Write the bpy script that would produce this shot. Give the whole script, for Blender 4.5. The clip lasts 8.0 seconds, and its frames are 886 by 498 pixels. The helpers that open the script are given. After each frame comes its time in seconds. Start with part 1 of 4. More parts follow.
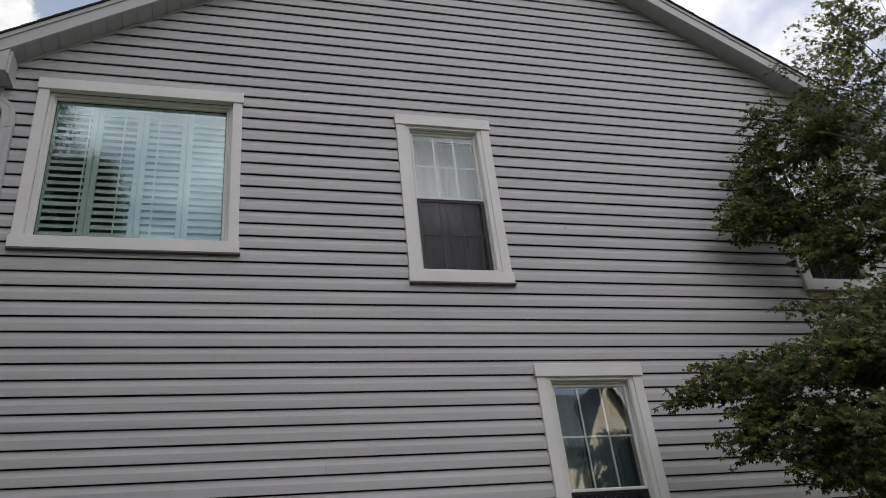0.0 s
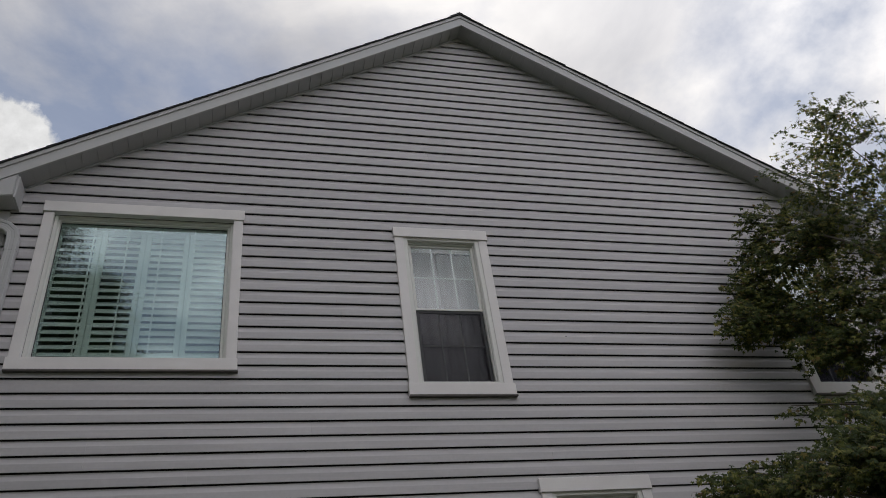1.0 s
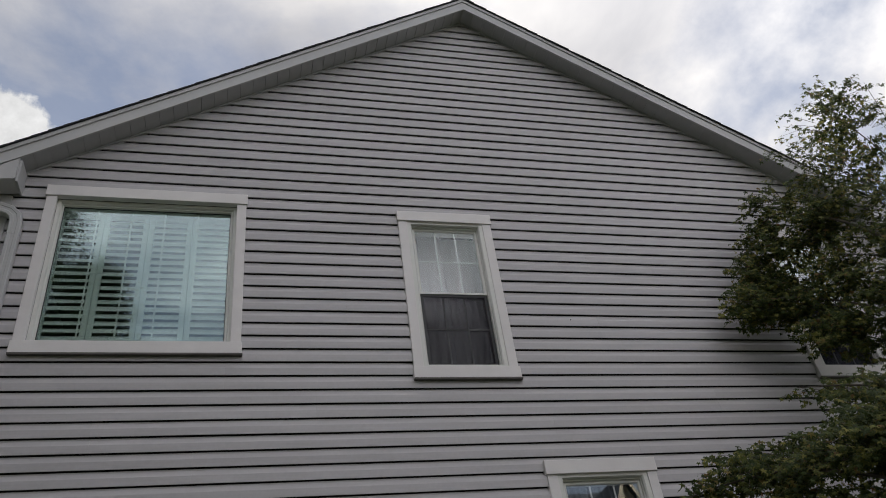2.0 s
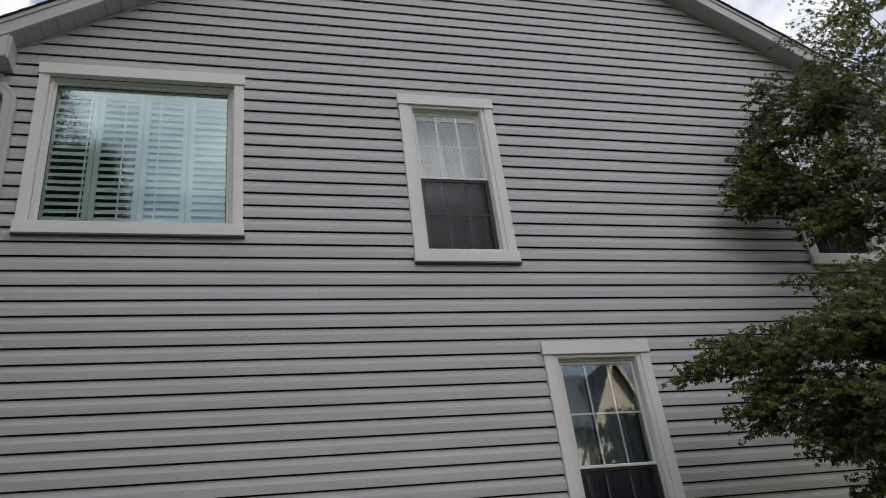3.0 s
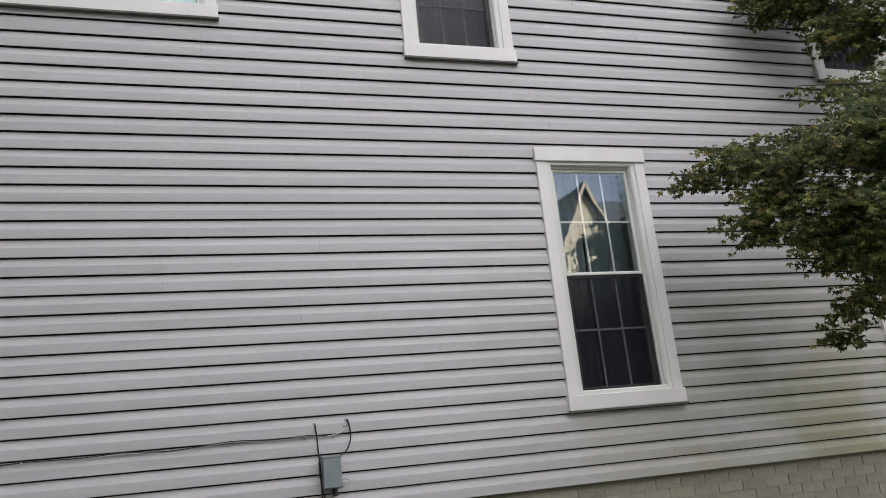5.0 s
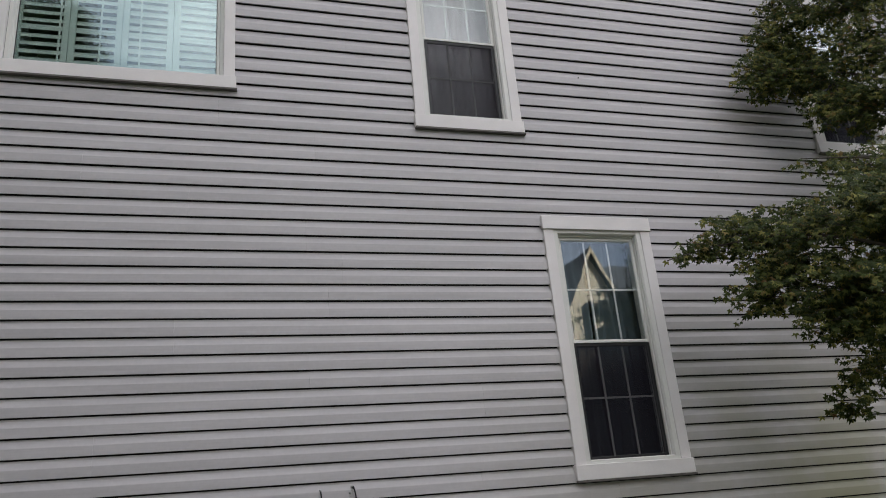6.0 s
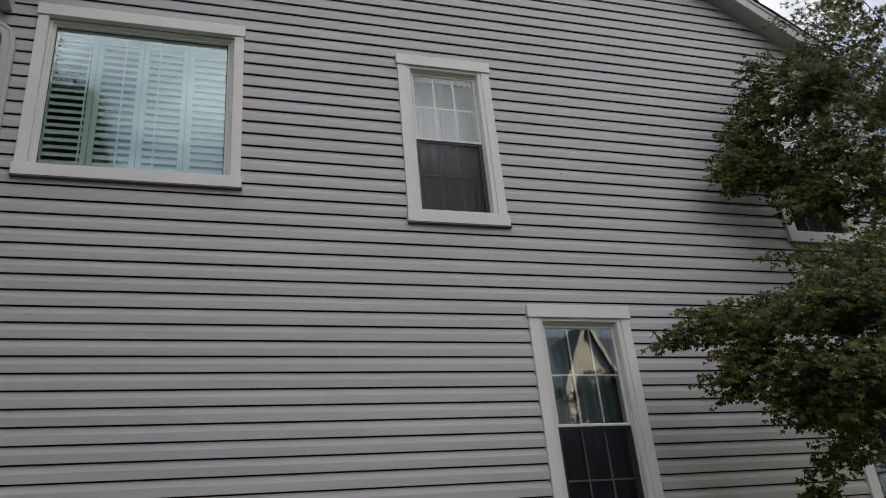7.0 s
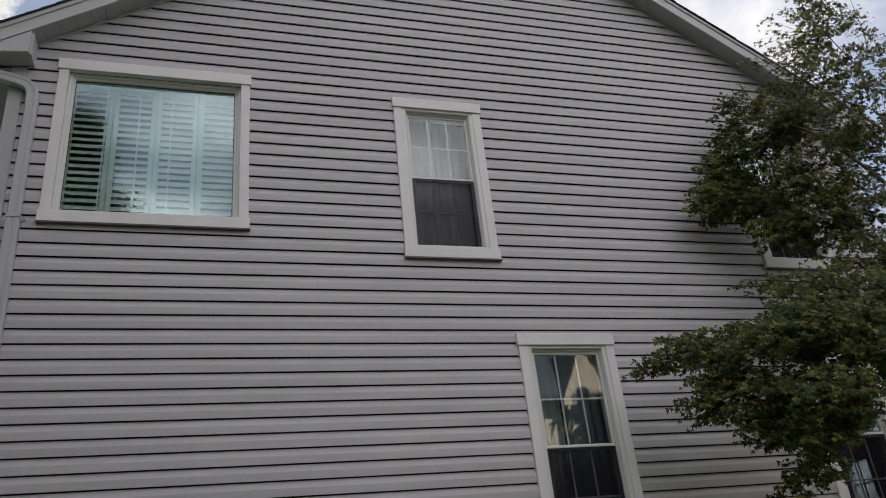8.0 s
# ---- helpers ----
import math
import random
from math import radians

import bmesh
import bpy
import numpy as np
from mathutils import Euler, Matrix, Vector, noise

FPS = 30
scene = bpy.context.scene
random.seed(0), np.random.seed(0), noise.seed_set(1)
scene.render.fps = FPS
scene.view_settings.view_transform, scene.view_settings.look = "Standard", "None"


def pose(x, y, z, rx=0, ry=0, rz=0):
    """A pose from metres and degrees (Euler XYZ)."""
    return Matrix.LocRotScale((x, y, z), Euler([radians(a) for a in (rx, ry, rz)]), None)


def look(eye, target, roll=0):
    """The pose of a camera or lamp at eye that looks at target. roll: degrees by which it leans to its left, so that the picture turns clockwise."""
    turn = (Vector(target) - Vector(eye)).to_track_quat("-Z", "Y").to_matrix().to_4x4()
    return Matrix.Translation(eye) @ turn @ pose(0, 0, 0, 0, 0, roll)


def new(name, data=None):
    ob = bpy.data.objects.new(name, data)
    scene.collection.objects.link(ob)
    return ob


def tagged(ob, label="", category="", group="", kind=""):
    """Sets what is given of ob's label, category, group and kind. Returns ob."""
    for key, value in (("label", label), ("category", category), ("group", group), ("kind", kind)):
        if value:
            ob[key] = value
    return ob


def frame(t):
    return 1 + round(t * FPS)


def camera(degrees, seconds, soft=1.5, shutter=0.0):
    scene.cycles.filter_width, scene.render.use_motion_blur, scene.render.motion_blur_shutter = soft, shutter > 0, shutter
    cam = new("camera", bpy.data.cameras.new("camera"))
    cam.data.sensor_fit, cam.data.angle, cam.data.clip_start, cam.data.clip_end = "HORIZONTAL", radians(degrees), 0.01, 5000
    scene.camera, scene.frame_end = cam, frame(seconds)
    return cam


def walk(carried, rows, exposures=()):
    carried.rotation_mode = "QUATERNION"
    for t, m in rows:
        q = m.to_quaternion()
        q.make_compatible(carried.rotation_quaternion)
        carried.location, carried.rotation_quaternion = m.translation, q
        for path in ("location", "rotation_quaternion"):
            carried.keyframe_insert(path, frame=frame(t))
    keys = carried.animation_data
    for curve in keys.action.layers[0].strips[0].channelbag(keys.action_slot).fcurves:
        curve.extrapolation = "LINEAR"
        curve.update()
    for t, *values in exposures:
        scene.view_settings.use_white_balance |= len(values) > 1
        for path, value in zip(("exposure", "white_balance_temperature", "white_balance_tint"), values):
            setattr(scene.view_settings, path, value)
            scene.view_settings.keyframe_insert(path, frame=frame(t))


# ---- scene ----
cam = camera(59.5, 8.0, soft=0.55)
PATH = [
    (0, (0.891, 0.917, 1.668), (1.404, 2.581, 2.652), -6.8),
    (0.5, (0.937, 0.879, 1.687), (1.432, 2.444, 2.829), -7.7),
    (1, (0.958, 0.865, 1.701), (1.444, 2.381, 2.911), -8.5),
    (1.2, (0.956, 0.868, 1.7), (1.442, 2.375, 2.923), -8.7),
    (2.3, (0.909, 0.953, 1.65), (1.399, 2.52, 2.793), -8.4),
    (2.5, (0.897, 0.956, 1.646), (1.392, 2.564, 2.727), -8.2),
    (3, (0.876, 0.962, 1.643), (1.383, 2.647, 2.593), -7.5),
    (3.5, (0.865, 0.981, 1.631), (1.384, 2.729, 2.454), -6.8),
    (4, (0.817, 1.071, 1.595), (1.366, 2.883, 2.239), -6.2),
    (4.2, (0.809, 1.116, 1.59), (1.374, 2.956, 2.133), -5.9),
    (5.3, (0.788, 1.377, 1.589), (1.378, 3.213, 2.121), -5.6),
    (5.5, (0.774, 1.377, 1.588), (1.357, 3.196, 2.18), -5.3),
    (6, (0.753, 1.275, 1.595), (1.323, 3.065, 2.281), -5.2),
    (6.5, (0.738, 1.069, 1.605), (1.314, 2.814, 2.395), -5.3),
    (7, (0.703, 0.841, 1.611), (1.271, 2.562, 2.457), -5.5),
    (7.5, (0.648, 0.558, 1.606), (1.206, 2.277, 2.464), -5.6),
    (8, (0.613, 0.309, 1.61), (1.178, 2.021, 2.476), -6.2),
]

EXPOSURES = [(0.0, 0.33), (1.0, -0.01), (2.5, 0.18), (3.0, 0.36), (3.5, 0.47), (4.0, 0.77), (4.2, 0.9), (5.3, 1.25), (5.5, 1.19), (6.0, 0.75), (6.5, 0.46), (7.0, 0.34), (7.5, 0.3), (8.0, 0.25)]
walk(cam, [(t, look(eye, target, roll)) for t, eye, target, roll in PATH], EXPOSURES)

# ---- sky and sun: partly cloudy, the sun stands behind the house ----
SUN_AZ, SUN_EL = 0.4, radians(46)
world = bpy.data.worlds.new("sky")
scene.world = world
world.use_nodes = True
wn, wl = world.node_tree.nodes, world.node_tree.links
wn.clear()


def wnode(kind, **values):
    n = wn.new(kind)
    for key, value in values.items():
        n.inputs[key].default_value = value
    return n


sky = wn.new("ShaderNodeTexSky")
sky.sky_type, sky.sun_disc, sky.sun_elevation, sky.sun_rotation = "NISHITA", False, SUN_EL, SUN_AZ
sky.dust_density, sky.ozone_density = 0.3, 2.4
coords = wn.new("ShaderNodeTexCoord")
axes = wn.new("ShaderNodeSeparateXYZ")
wl.new(coords.outputs["Generated"], axes.inputs[0])
high = wn.new("ShaderNodeMath")
high.operation = "MAXIMUM"
high.inputs[1].default_value = 0.0
wl.new(axes.outputs["Z"], high.inputs[0])
lift = wn.new("ShaderNodeMath")
lift.operation = "ADD"
lift.inputs[1].default_value = 0.22
wl.new(high.outputs[0], lift.inputs[0])
flat = []
for axis in ("X", "Y"):
    d = wn.new("ShaderNodeMath")
    d.operation = "DIVIDE"
    wl.new(axes.outputs[axis], d.inputs[0])
    wl.new(lift.outputs[0], d.inputs[1])
    flat.append(d)
plane = wn.new("ShaderNodeCombineXYZ")
wl.new(flat[0].outputs[0], plane.inputs[0])
wl.new(flat[1].outputs[0], plane.inputs[1])
plane.inputs[2].default_value = 5.2
cover = wnode("ShaderNodeTexNoise", Scale=1.5, Detail=9.0, Roughness=0.56, Distortion=0.25)
shade = wnode("ShaderNodeTexNoise", Scale=2.6, Detail=7.0, Roughness=0.55, Distortion=0.4)
wl.new(plane.outputs[0], cover.inputs["Vector"])
wl.new(plane.outputs[0], shade.inputs["Vector"])
cover_ramp = wn.new("ShaderNodeValToRGB")
cover_ramp.color_ramp.elements[0].color = (0.30, 0.30, 0.30, 1)
cover_ramp.color_ramp.elements[0].position, cover_ramp.color_ramp.elements[1].position = 0.455, 0.575
# a gap in the clouds to the north-west
gap = wn.new("ShaderNodeVectorMath")
gap.operation = "DOT_PRODUCT"
gap.inputs[1].default_value = (-0.215, 0.649, 0.730)
wl.new(coords.outputs["Generated"], gap.inputs[0])
thin_out = wn.new("ShaderNodeMapRange")
thin_out.inputs["From Min"].default_value, thin_out.inputs["From Max"].default_value = 0.95, 1.0
thin_out.inputs["To Min"].default_value, thin_out.inputs["To Max"].default_value = 0.0, -0.08
wl.new(gap.outputs["Value"], thin_out.inputs["Value"])
cloud = wn.new("ShaderNodeMath")
cloud.operation = "ADD"
wl.new(cover.outputs["Fac"], cloud.inputs[0])
wl.new(thin_out.outputs[0], cloud.inputs[1])
wl.new(cloud.outputs[0], cover_ramp.inputs[0])
shade_ramp = wn.new("ShaderNodeValToRGB")
shade_ramp.color_ramp.elements[0].position, shade_ramp.color_ramp.elements[1].position = 0.32, 0.68
shade_ramp.color_ramp.elements[0].color = (0.54, 0.54, 0.575, 1)
shade_ramp.color_ramp.elements[1].color = (1.02, 0.988, 0.965, 1)
wl.new(shade.outputs["Fac"], shade_ramp.inputs[0])
dim = wn.new("ShaderNodeVectorMath")
dim.operation = "SCALE"
dim.inputs["Scale"].default_value = 0.088
wl.new(sky.outputs[0], dim.inputs[0])
# yard clouds outshine those against the sun, skewed right to light the wall there
facing = wn.new("ShaderNodeVectorMath")
facing.operation = "DOT_PRODUCT"
facing.inputs[1].default_value = (0.3, -0.95, 0)
wl.new(coords.outputs["Generated"], facing.inputs[0])
glow = wn.new("ShaderNodeMapRange")
glow.inputs["From Min"].default_value, glow.inputs["From Max"].default_value = -0.6, 0.9
glow.inputs["To Min"].default_value, glow.inputs["To Max"].default_value = 0.68, 2.35
wl.new(facing.outputs["Value"], glow.inputs["Value"])
lit = wn.new("ShaderNodeVectorMath")
lit.operation = "SCALE"
wl.new(shade_ramp.outputs[0], lit.inputs[0])
# a cloudy sky is brighter overhead than near the horizon
zenith = wn.new("ShaderNodeMath")
zenith.operation = "MULTIPLY_ADD"
zenith.inputs[1].default_value, zenith.inputs[2].default_value = 1.15, 0.32
wl.new(high.outputs[0], zenith.inputs[0])
level = wn.new("ShaderNodeMath")
level.operation = "MULTIPLY"
wl.new(glow.outputs[0], level.inputs[0])
wl.new(zenith.outputs[0], level.inputs[1])
wl.new(level.outputs[0], lit.inputs["Scale"])
both = wn.new("ShaderNodeMix")
both.data_type = "RGBA"
wl.new(cover_ramp.outputs[0], both.inputs["Factor"])
wl.new(dim.outputs[0], both.inputs["A"])
wl.new(lit.outputs[0], both.inputs["B"])
# a white cumulus low over the eave
heap = wn.new("ShaderNodeVectorMath")
heap.operation = "DOT_PRODUCT"
heap.inputs[1].default_value = Vector((-0.291, 0.700, 0.653)).normalized()
wl.new(coords.outputs["Generated"], heap.inputs[0])
puffs = wnode("ShaderNodeTexNoise", Scale=32.0, Detail=6.0, Roughness=0.6)
wl.new(coords.outputs["Generated"], puffs.inputs["Vector"])
ragged = wn.new("ShaderNodeMath")
ragged.operation = "MULTIPLY_ADD"
ragged.inputs[1].default_value = 0.0042
wl.new(puffs.outputs["Fac"], ragged.inputs[0])
wl.new(heap.outputs["Value"], ragged.inputs[2])
heap_edge = wn.new("ShaderNodeMapRange")
heap_edge.inputs["From Min"].default_value, heap_edge.inputs["From Max"].default_value = 0.9984, 0.9993
wl.new(ragged.outputs[0], heap_edge.inputs["Value"])
heap_tone = wn.new("ShaderNodeMapRange")
heap_tone.inputs["From Min"].default_value, heap_tone.inputs["From Max"].default_value = 0.3, 0.7
heap_tone.inputs["To Min"].default_value, heap_tone.inputs["To Max"].default_value = 0.62, 0.86
wl.new(puffs.outputs["Fac"], heap_tone.inputs["Value"])
with_heap = wn.new("ShaderNodeMix")
with_heap.data_type = "RGBA"
wl.new(heap_edge.outputs[0], with_heap.inputs["Factor"])
wl.new(both.outputs["Result"], with_heap.inputs["A"])
wl.new(heap_tone.outputs[0], with_heap.inputs["B"])
sky_light = wn.new("ShaderNodeBackground")
sky_light.inputs["Strength"].default_value = 1.0
wl.new(with_heap.outputs["Result"], sky_light.inputs["Color"])
out = wn.new("ShaderNodeOutputWorld")
wl.new(sky_light.outputs[0], out.inputs[0])

sun_data = bpy.data.lights.new("sun", "SUN")
sun_data.energy, sun_data.angle, sun_data.color = 5.0, radians(0.53), (1.0, 0.95, 0.87)
sun = new("sun", sun_data)
SUN_DIR = Vector((math.sin(SUN_AZ) * math.cos(SUN_EL), math.cos(SUN_AZ) * math.cos(SUN_EL), math.sin(SUN_EL)))
sun.matrix_world = look(SUN_DIR * 60, (0, 0, 0))


# ---- materials ----
def material(name, color, rough=0.5, metal=0.0, vary=0.12, scale=6.0, fine=90.0, bump=0.0, bump_scale=60.0, streak=None, piece=0.0, spec=0.5, tint=None):
    """Plain surface with a broad and a fine variation; piece: variation from object to object; streak: stretch of the broad stains."""
    m = bpy.data.materials.new(name)
    m.use_nodes = True
    n, l = m.node_tree.nodes, m.node_tree.links
    b = n["Principled BSDF"]
    b.inputs["Roughness"].default_value, b.inputs["Metallic"].default_value = rough, metal
    b.inputs["Specular IOR Level"].default_value = spec
    place = n.new("ShaderNodeTexCoord")
    mapping = n.new("ShaderNodeMapping")
    mapping.inputs["Scale"].default_value = streak or (1, 1, 1)
    l.new(place.outputs["Object"], mapping.inputs[0])
    broad, grain = n.new("ShaderNodeTexNoise"), n.new("ShaderNodeTexNoise")
    broad.inputs["Scale"].default_value, broad.inputs["Detail"].default_value = scale, 6
    grain.inputs["Scale"].default_value, grain.inputs["Detail"].default_value = fine, 3
    l.new(mapping.outputs[0], broad.inputs["Vector"])
    l.new(place.outputs["Object"], grain.inputs["Vector"])
    total = n.new("ShaderNodeMath")
    total.operation = "MULTIPLY_ADD"
    total.inputs[1].default_value = 0.35
    l.new(grain.outputs["Fac"], total.inputs[0])
    l.new(broad.outputs["Fac"], total.inputs[2])
    info = n.new("ShaderNodeObjectInfo")
    extra = n.new("ShaderNodeMath")
    extra.operation = "MULTIPLY_ADD"
    extra.inputs[1].default_value = piece
    l.new(info.outputs["Random"], extra.inputs[0])
    l.new(total.outputs[0], extra.inputs[2])
    ramp = n.new("ShaderNodeMapRange")
    ramp.inputs["From Min"].default_value, ramp.inputs["From Max"].default_value = 0.35 + piece / 2, 1.0 + piece / 2
    l.new(extra.outputs[0], ramp.inputs["Value"])
    mix = n.new("ShaderNodeMix")
    mix.data_type = "RGBA"
    low = tint or tuple(c * (1 - vary) for c in color)
    mix.inputs["A"].default_value = (*low, 1)
    mix.inputs["B"].default_value = (*[min(1, c * (1 + vary)) for c in color], 1)
    l.new(ramp.outputs[0], mix.inputs["Factor"])
    l.new(mix.outputs["Result"], b.inputs["Base Color"])
    rr = n.new("ShaderNodeMapRange")
    rr.inputs["To Min"].default_value, rr.inputs["To Max"].default_value = max(0, rough - 0.08), min(1, rough + 0.08)
    l.new(broad.outputs["Fac"], rr.inputs["Value"])
    l.new(rr.outputs[0], b.inputs["Roughness"])
    if bump:
        relief = n.new("ShaderNodeTexNoise")
        relief.inputs["Scale"].default_value, relief.inputs["Detail"].default_value = bump_scale, 5
        l.new(mapping.outputs[0], relief.inputs["Vector"])
        bn = n.new("ShaderNodeBump")
        bn.inputs["Strength"].default_value, bn.inputs["Distance"].default_value = 1.0, bump
        l.new(relief.outputs["Fac"], bn.inputs["Height"])
        l.new(bn.outputs[0], b.inputs["Normal"])
    return m


def glass_material(name, share, wave, wave_scale, tint=(0.90, 0.92, 0.92), sheen=(0.90, 0.96, 1.0)):
    """Window glass: clear, with the mirror share of a coated double pane and its slight waves."""
    m = bpy.data.materials.new(name)
    m.use_nodes = True
    n, l = m.node_tree.nodes, m.node_tree.links
    n.clear()
    clear, gloss = n.new("ShaderNodeBsdfTransparent"), n.new("ShaderNodeBsdfGlossy")
    clear.inputs["Color"].default_value = (*tint, 1)
    gloss.inputs["Roughness"].default_value = 0.0
    gloss.inputs["Color"].default_value = (*sheen, 1)
    place = n.new("ShaderNodeTexCoord")
    noise_node = n.new("ShaderNodeTexNoise")
    noise_node.inputs["Scale"].default_value, noise_node.inputs["Detail"].default_value = wave_scale, 1.0
    l.new(place.outputs["Object"], noise_node.inputs["Vector"])
    bn = n.new("ShaderNodeBump")
    bn.inputs["Strength"].default_value, bn.inputs["Distance"].default_value = 1.0, wave
    l.new(noise_node.outputs["Fac"], bn.inputs["Height"])
    l.new(bn.outputs[0], gloss.inputs["Normal"])
    mix, o = n.new("ShaderNodeMixShader"), n.new("ShaderNodeOutputMaterial")
    mix.inputs[0].default_value = share
    l.new(clear.outputs[0], mix.inputs[1])
    l.new(gloss.outputs[0], mix.inputs[2])
    l.new(mix.outputs[0], o.inputs[0])
    return m


def mesh_screen_material():
    """Fine dark insect mesh, through which half of the light passes."""
    m = bpy.data.materials.new("insect_mesh")
    m.use_nodes = True
    n, l = m.node_tree.nodes, m.node_tree.links
    n.clear()
    clear, wire = n.new("ShaderNodeBsdfTransparent"), n.new("ShaderNodeBsdfDiffuse")
    wire.inputs["Color"].default_value = (0.022, 0.019, 0.026, 1)
    mix, o = n.new("ShaderNodeMixShader"), n.new("ShaderNodeOutputMaterial")
    mix.inputs[0].default_value = 0.42
    l.new(clear.outputs[0], mix.inputs[1])
    l.new(wire.outputs[0], mix.inputs[2])
    l.new(mix.outputs[0], o.inputs[0])
    return m


def leaf_material(name, colors, through_share=0.45):
    """Leaves: colour from leaf to leaf, a waxy face and some light that comes through."""
    m = bpy.data.materials.new(name)
    m.use_nodes = True
    n, l = m.node_tree.nodes, m.node_tree.links
    b, o = n["Principled BSDF"], n["Material Output"]
    geo, info = n.new("ShaderNodeNewGeometry"), n.new("ShaderNodeObjectInfo")
    add = n.new("ShaderNodeMath")
    add.operation = "ADD"
    l.new(geo.outputs["Random Per Island"], add.inputs[0])
    l.new(info.outputs["Random"], add.inputs[1])
    wrap = n.new("ShaderNodeMath")
    wrap.operation = "FRACT"
    l.new(add.outputs[0], wrap.inputs[0])
    ramp = n.new("ShaderNodeValToRGB")
    for i, (at, c) in enumerate(colors):
        e = ramp.color_ramp.elements[i] if i < 2 else ramp.color_ramp.elements.new(at)
        e.position, e.color = at, (*c, 1)
    l.new(wrap.outputs[0], ramp.inputs[0])
    l.new(ramp.outputs[0], b.inputs["Base Color"])
    b.inputs["Roughness"].default_value = 0.5
    b.inputs["Specular IOR Level"].default_value = 0.16
    thin = n.new("ShaderNodeBsdfTranslucent")
    l.new(ramp.outputs[0], thin.inputs["Color"])
    mix = n.new("ShaderNodeMixShader")
    mix.inputs[0].default_value = through_share
    l.new(b.outputs[0], mix.inputs[1])
    l.new(thin.outputs[0], mix.inputs[2])
    l.new(mix.outputs[0], o.inputs[0])
    return m


SIDING = material("grey_vinyl_siding", (0.511, 0.488, 0.502), 0.5, vary=0.12, scale=1.6, fine=40, bump=0.0006, bump_scale=9, streak=(0.5, 1, 7), piece=0.14)
SIDING_TRIM = material("grey_aluminium_trim", (0.50, 0.492, 0.50), 0.42, vary=0.07, scale=3, bump=0.0008, bump_scale=5)
SOFFIT = material("grey_soffit_vinyl", (0.41, 0.405, 0.415), 0.5, vary=0.08, scale=4, piece=0.06)
# greenish mildew and the maple's shade, both painted into the low courses
sn, sl = SIDING.node_tree.nodes, SIDING.node_tree.links
where = sn.new("ShaderNodeNewGeometry")
where_axes = sn.new("ShaderNodeSeparateXYZ")
sl.new(where.outputs["Position"], where_axes.inputs[0])
side_mask, low_mask = sn.new("ShaderNodeMapRange"), sn.new("ShaderNodeMapRange")
side_mask.inputs["From Min"].default_value, side_mask.inputs["From Max"].default_value = 2.4, 5.6
low_mask.inputs["From Min"].default_value, low_mask.inputs["From Max"].default_value = 3.5, 1.5
sl.new(where_axes.outputs["X"], side_mask.inputs["Value"])
sl.new(where_axes.outputs["Z"], low_mask.inputs["Value"])
patch = sn.new("ShaderNodeTexNoise")
patch.inputs["Scale"].default_value, patch.inputs["Detail"].default_value = 2.2, 7
sl.new(where.outputs["Position"], patch.inputs["Vector"])
patch_range = sn.new("ShaderNodeMapRange")
patch_range.inputs["From Min"].default_value, patch_range.inputs["From Max"].default_value = 0.22, 0.58
sl.new(patch.outputs["Fac"], patch_range.inputs["Value"])
last = side_mask
for other in (low_mask, patch_range):
    times_node = sn.new("ShaderNodeMath")
    times_node.operation = "MULTIPLY"
    sl.new(last.outputs[0], times_node.inputs[0])
    sl.new(other.outputs[0], times_node.inputs[1])
    last = times_node
mildew_shade = sn.new("ShaderNodeMix")
mildew_shade.data_type = "RGBA"
mildew_shade.inputs["B"].default_value = (0.335, 0.325, 0.225, 1)
base_in = sn["Principled BSDF"].inputs["Base Color"]
sl.new(base_in.links[0].from_socket, mildew_shade.inputs["A"])
sl.new(last.outputs[0], mildew_shade.inputs["Factor"])
sl.new(mildew_shade.outputs["Result"], base_in)
TRIM = material("warm_white_trim_paint", (0.80, 0.762, 0.758), 0.5, vary=0.07, scale=3.5, fine=70, bump=0.0005, bump_scale=40)
# drip lip: dirt plus the shadow below the sill, put into one colour
LIP = material("weathered_shaded_lip", (0.12, 0.108, 0.10), 0.6, vary=0.3, scale=9)
VINYL = material("white_window_vinyl", (0.74, 0.73, 0.70), 0.35, vary=0.04, scale=8)
GRID = material("white_glazing_bar", (0.80, 0.80, 0.79), 0.35, vary=0.03)
BLACK = material("black_rubber", (0.02, 0.02, 0.022), 0.55, vary=0.2)
SCREEN_FRAME = material("dark_bronze_screen_frame", (0.010, 0.010, 0.012), 0.5, vary=0.15)
SHINGLE = material("charcoal_shingle", (0.045, 0.046, 0.052), 0.9, vary=0.35, scale=20, bump=0.003, bump_scale=120, piece=0.3)
BRICK = material("painted_beige_brick", (0.32, 0.295, 0.24), 0.85, vary=0.2, scale=14, bump=0.004, bump_scale=70, piece=0.35)
MORTAR = material("grey_mortar", (0.30, 0.275, 0.225), 0.9, vary=0.15, scale=20, bump=0.003)
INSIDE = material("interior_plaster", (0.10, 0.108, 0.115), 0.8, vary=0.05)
UNDERLAY = material("dark_wall_underlay", (0.016, 0.016, 0.018), 0.9, vary=0.2)
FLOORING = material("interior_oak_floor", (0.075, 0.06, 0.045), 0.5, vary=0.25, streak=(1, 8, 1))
SHUTTER = material("white_shutter_paint", (0.78, 0.79, 0.775), 0.4, vary=0.04)
SHEER = material("white_sheer_cloth", (0.70, 0.64, 0.675), 0.9, vary=0.06, scale=5, bump=0.0006, bump_scale=150)
DRAPE = material("slate_drape_cloth", (0.14, 0.185, 0.20), 0.9, vary=0.2, scale=4)
STEEL = material("galvanised_steel", (0.45, 0.46, 0.47), 0.4, metal=0.8, vary=0.15)
BOX_GREY = material("grey_plastic_box", (0.22, 0.25, 0.27), 0.45, vary=0.12, scale=12)
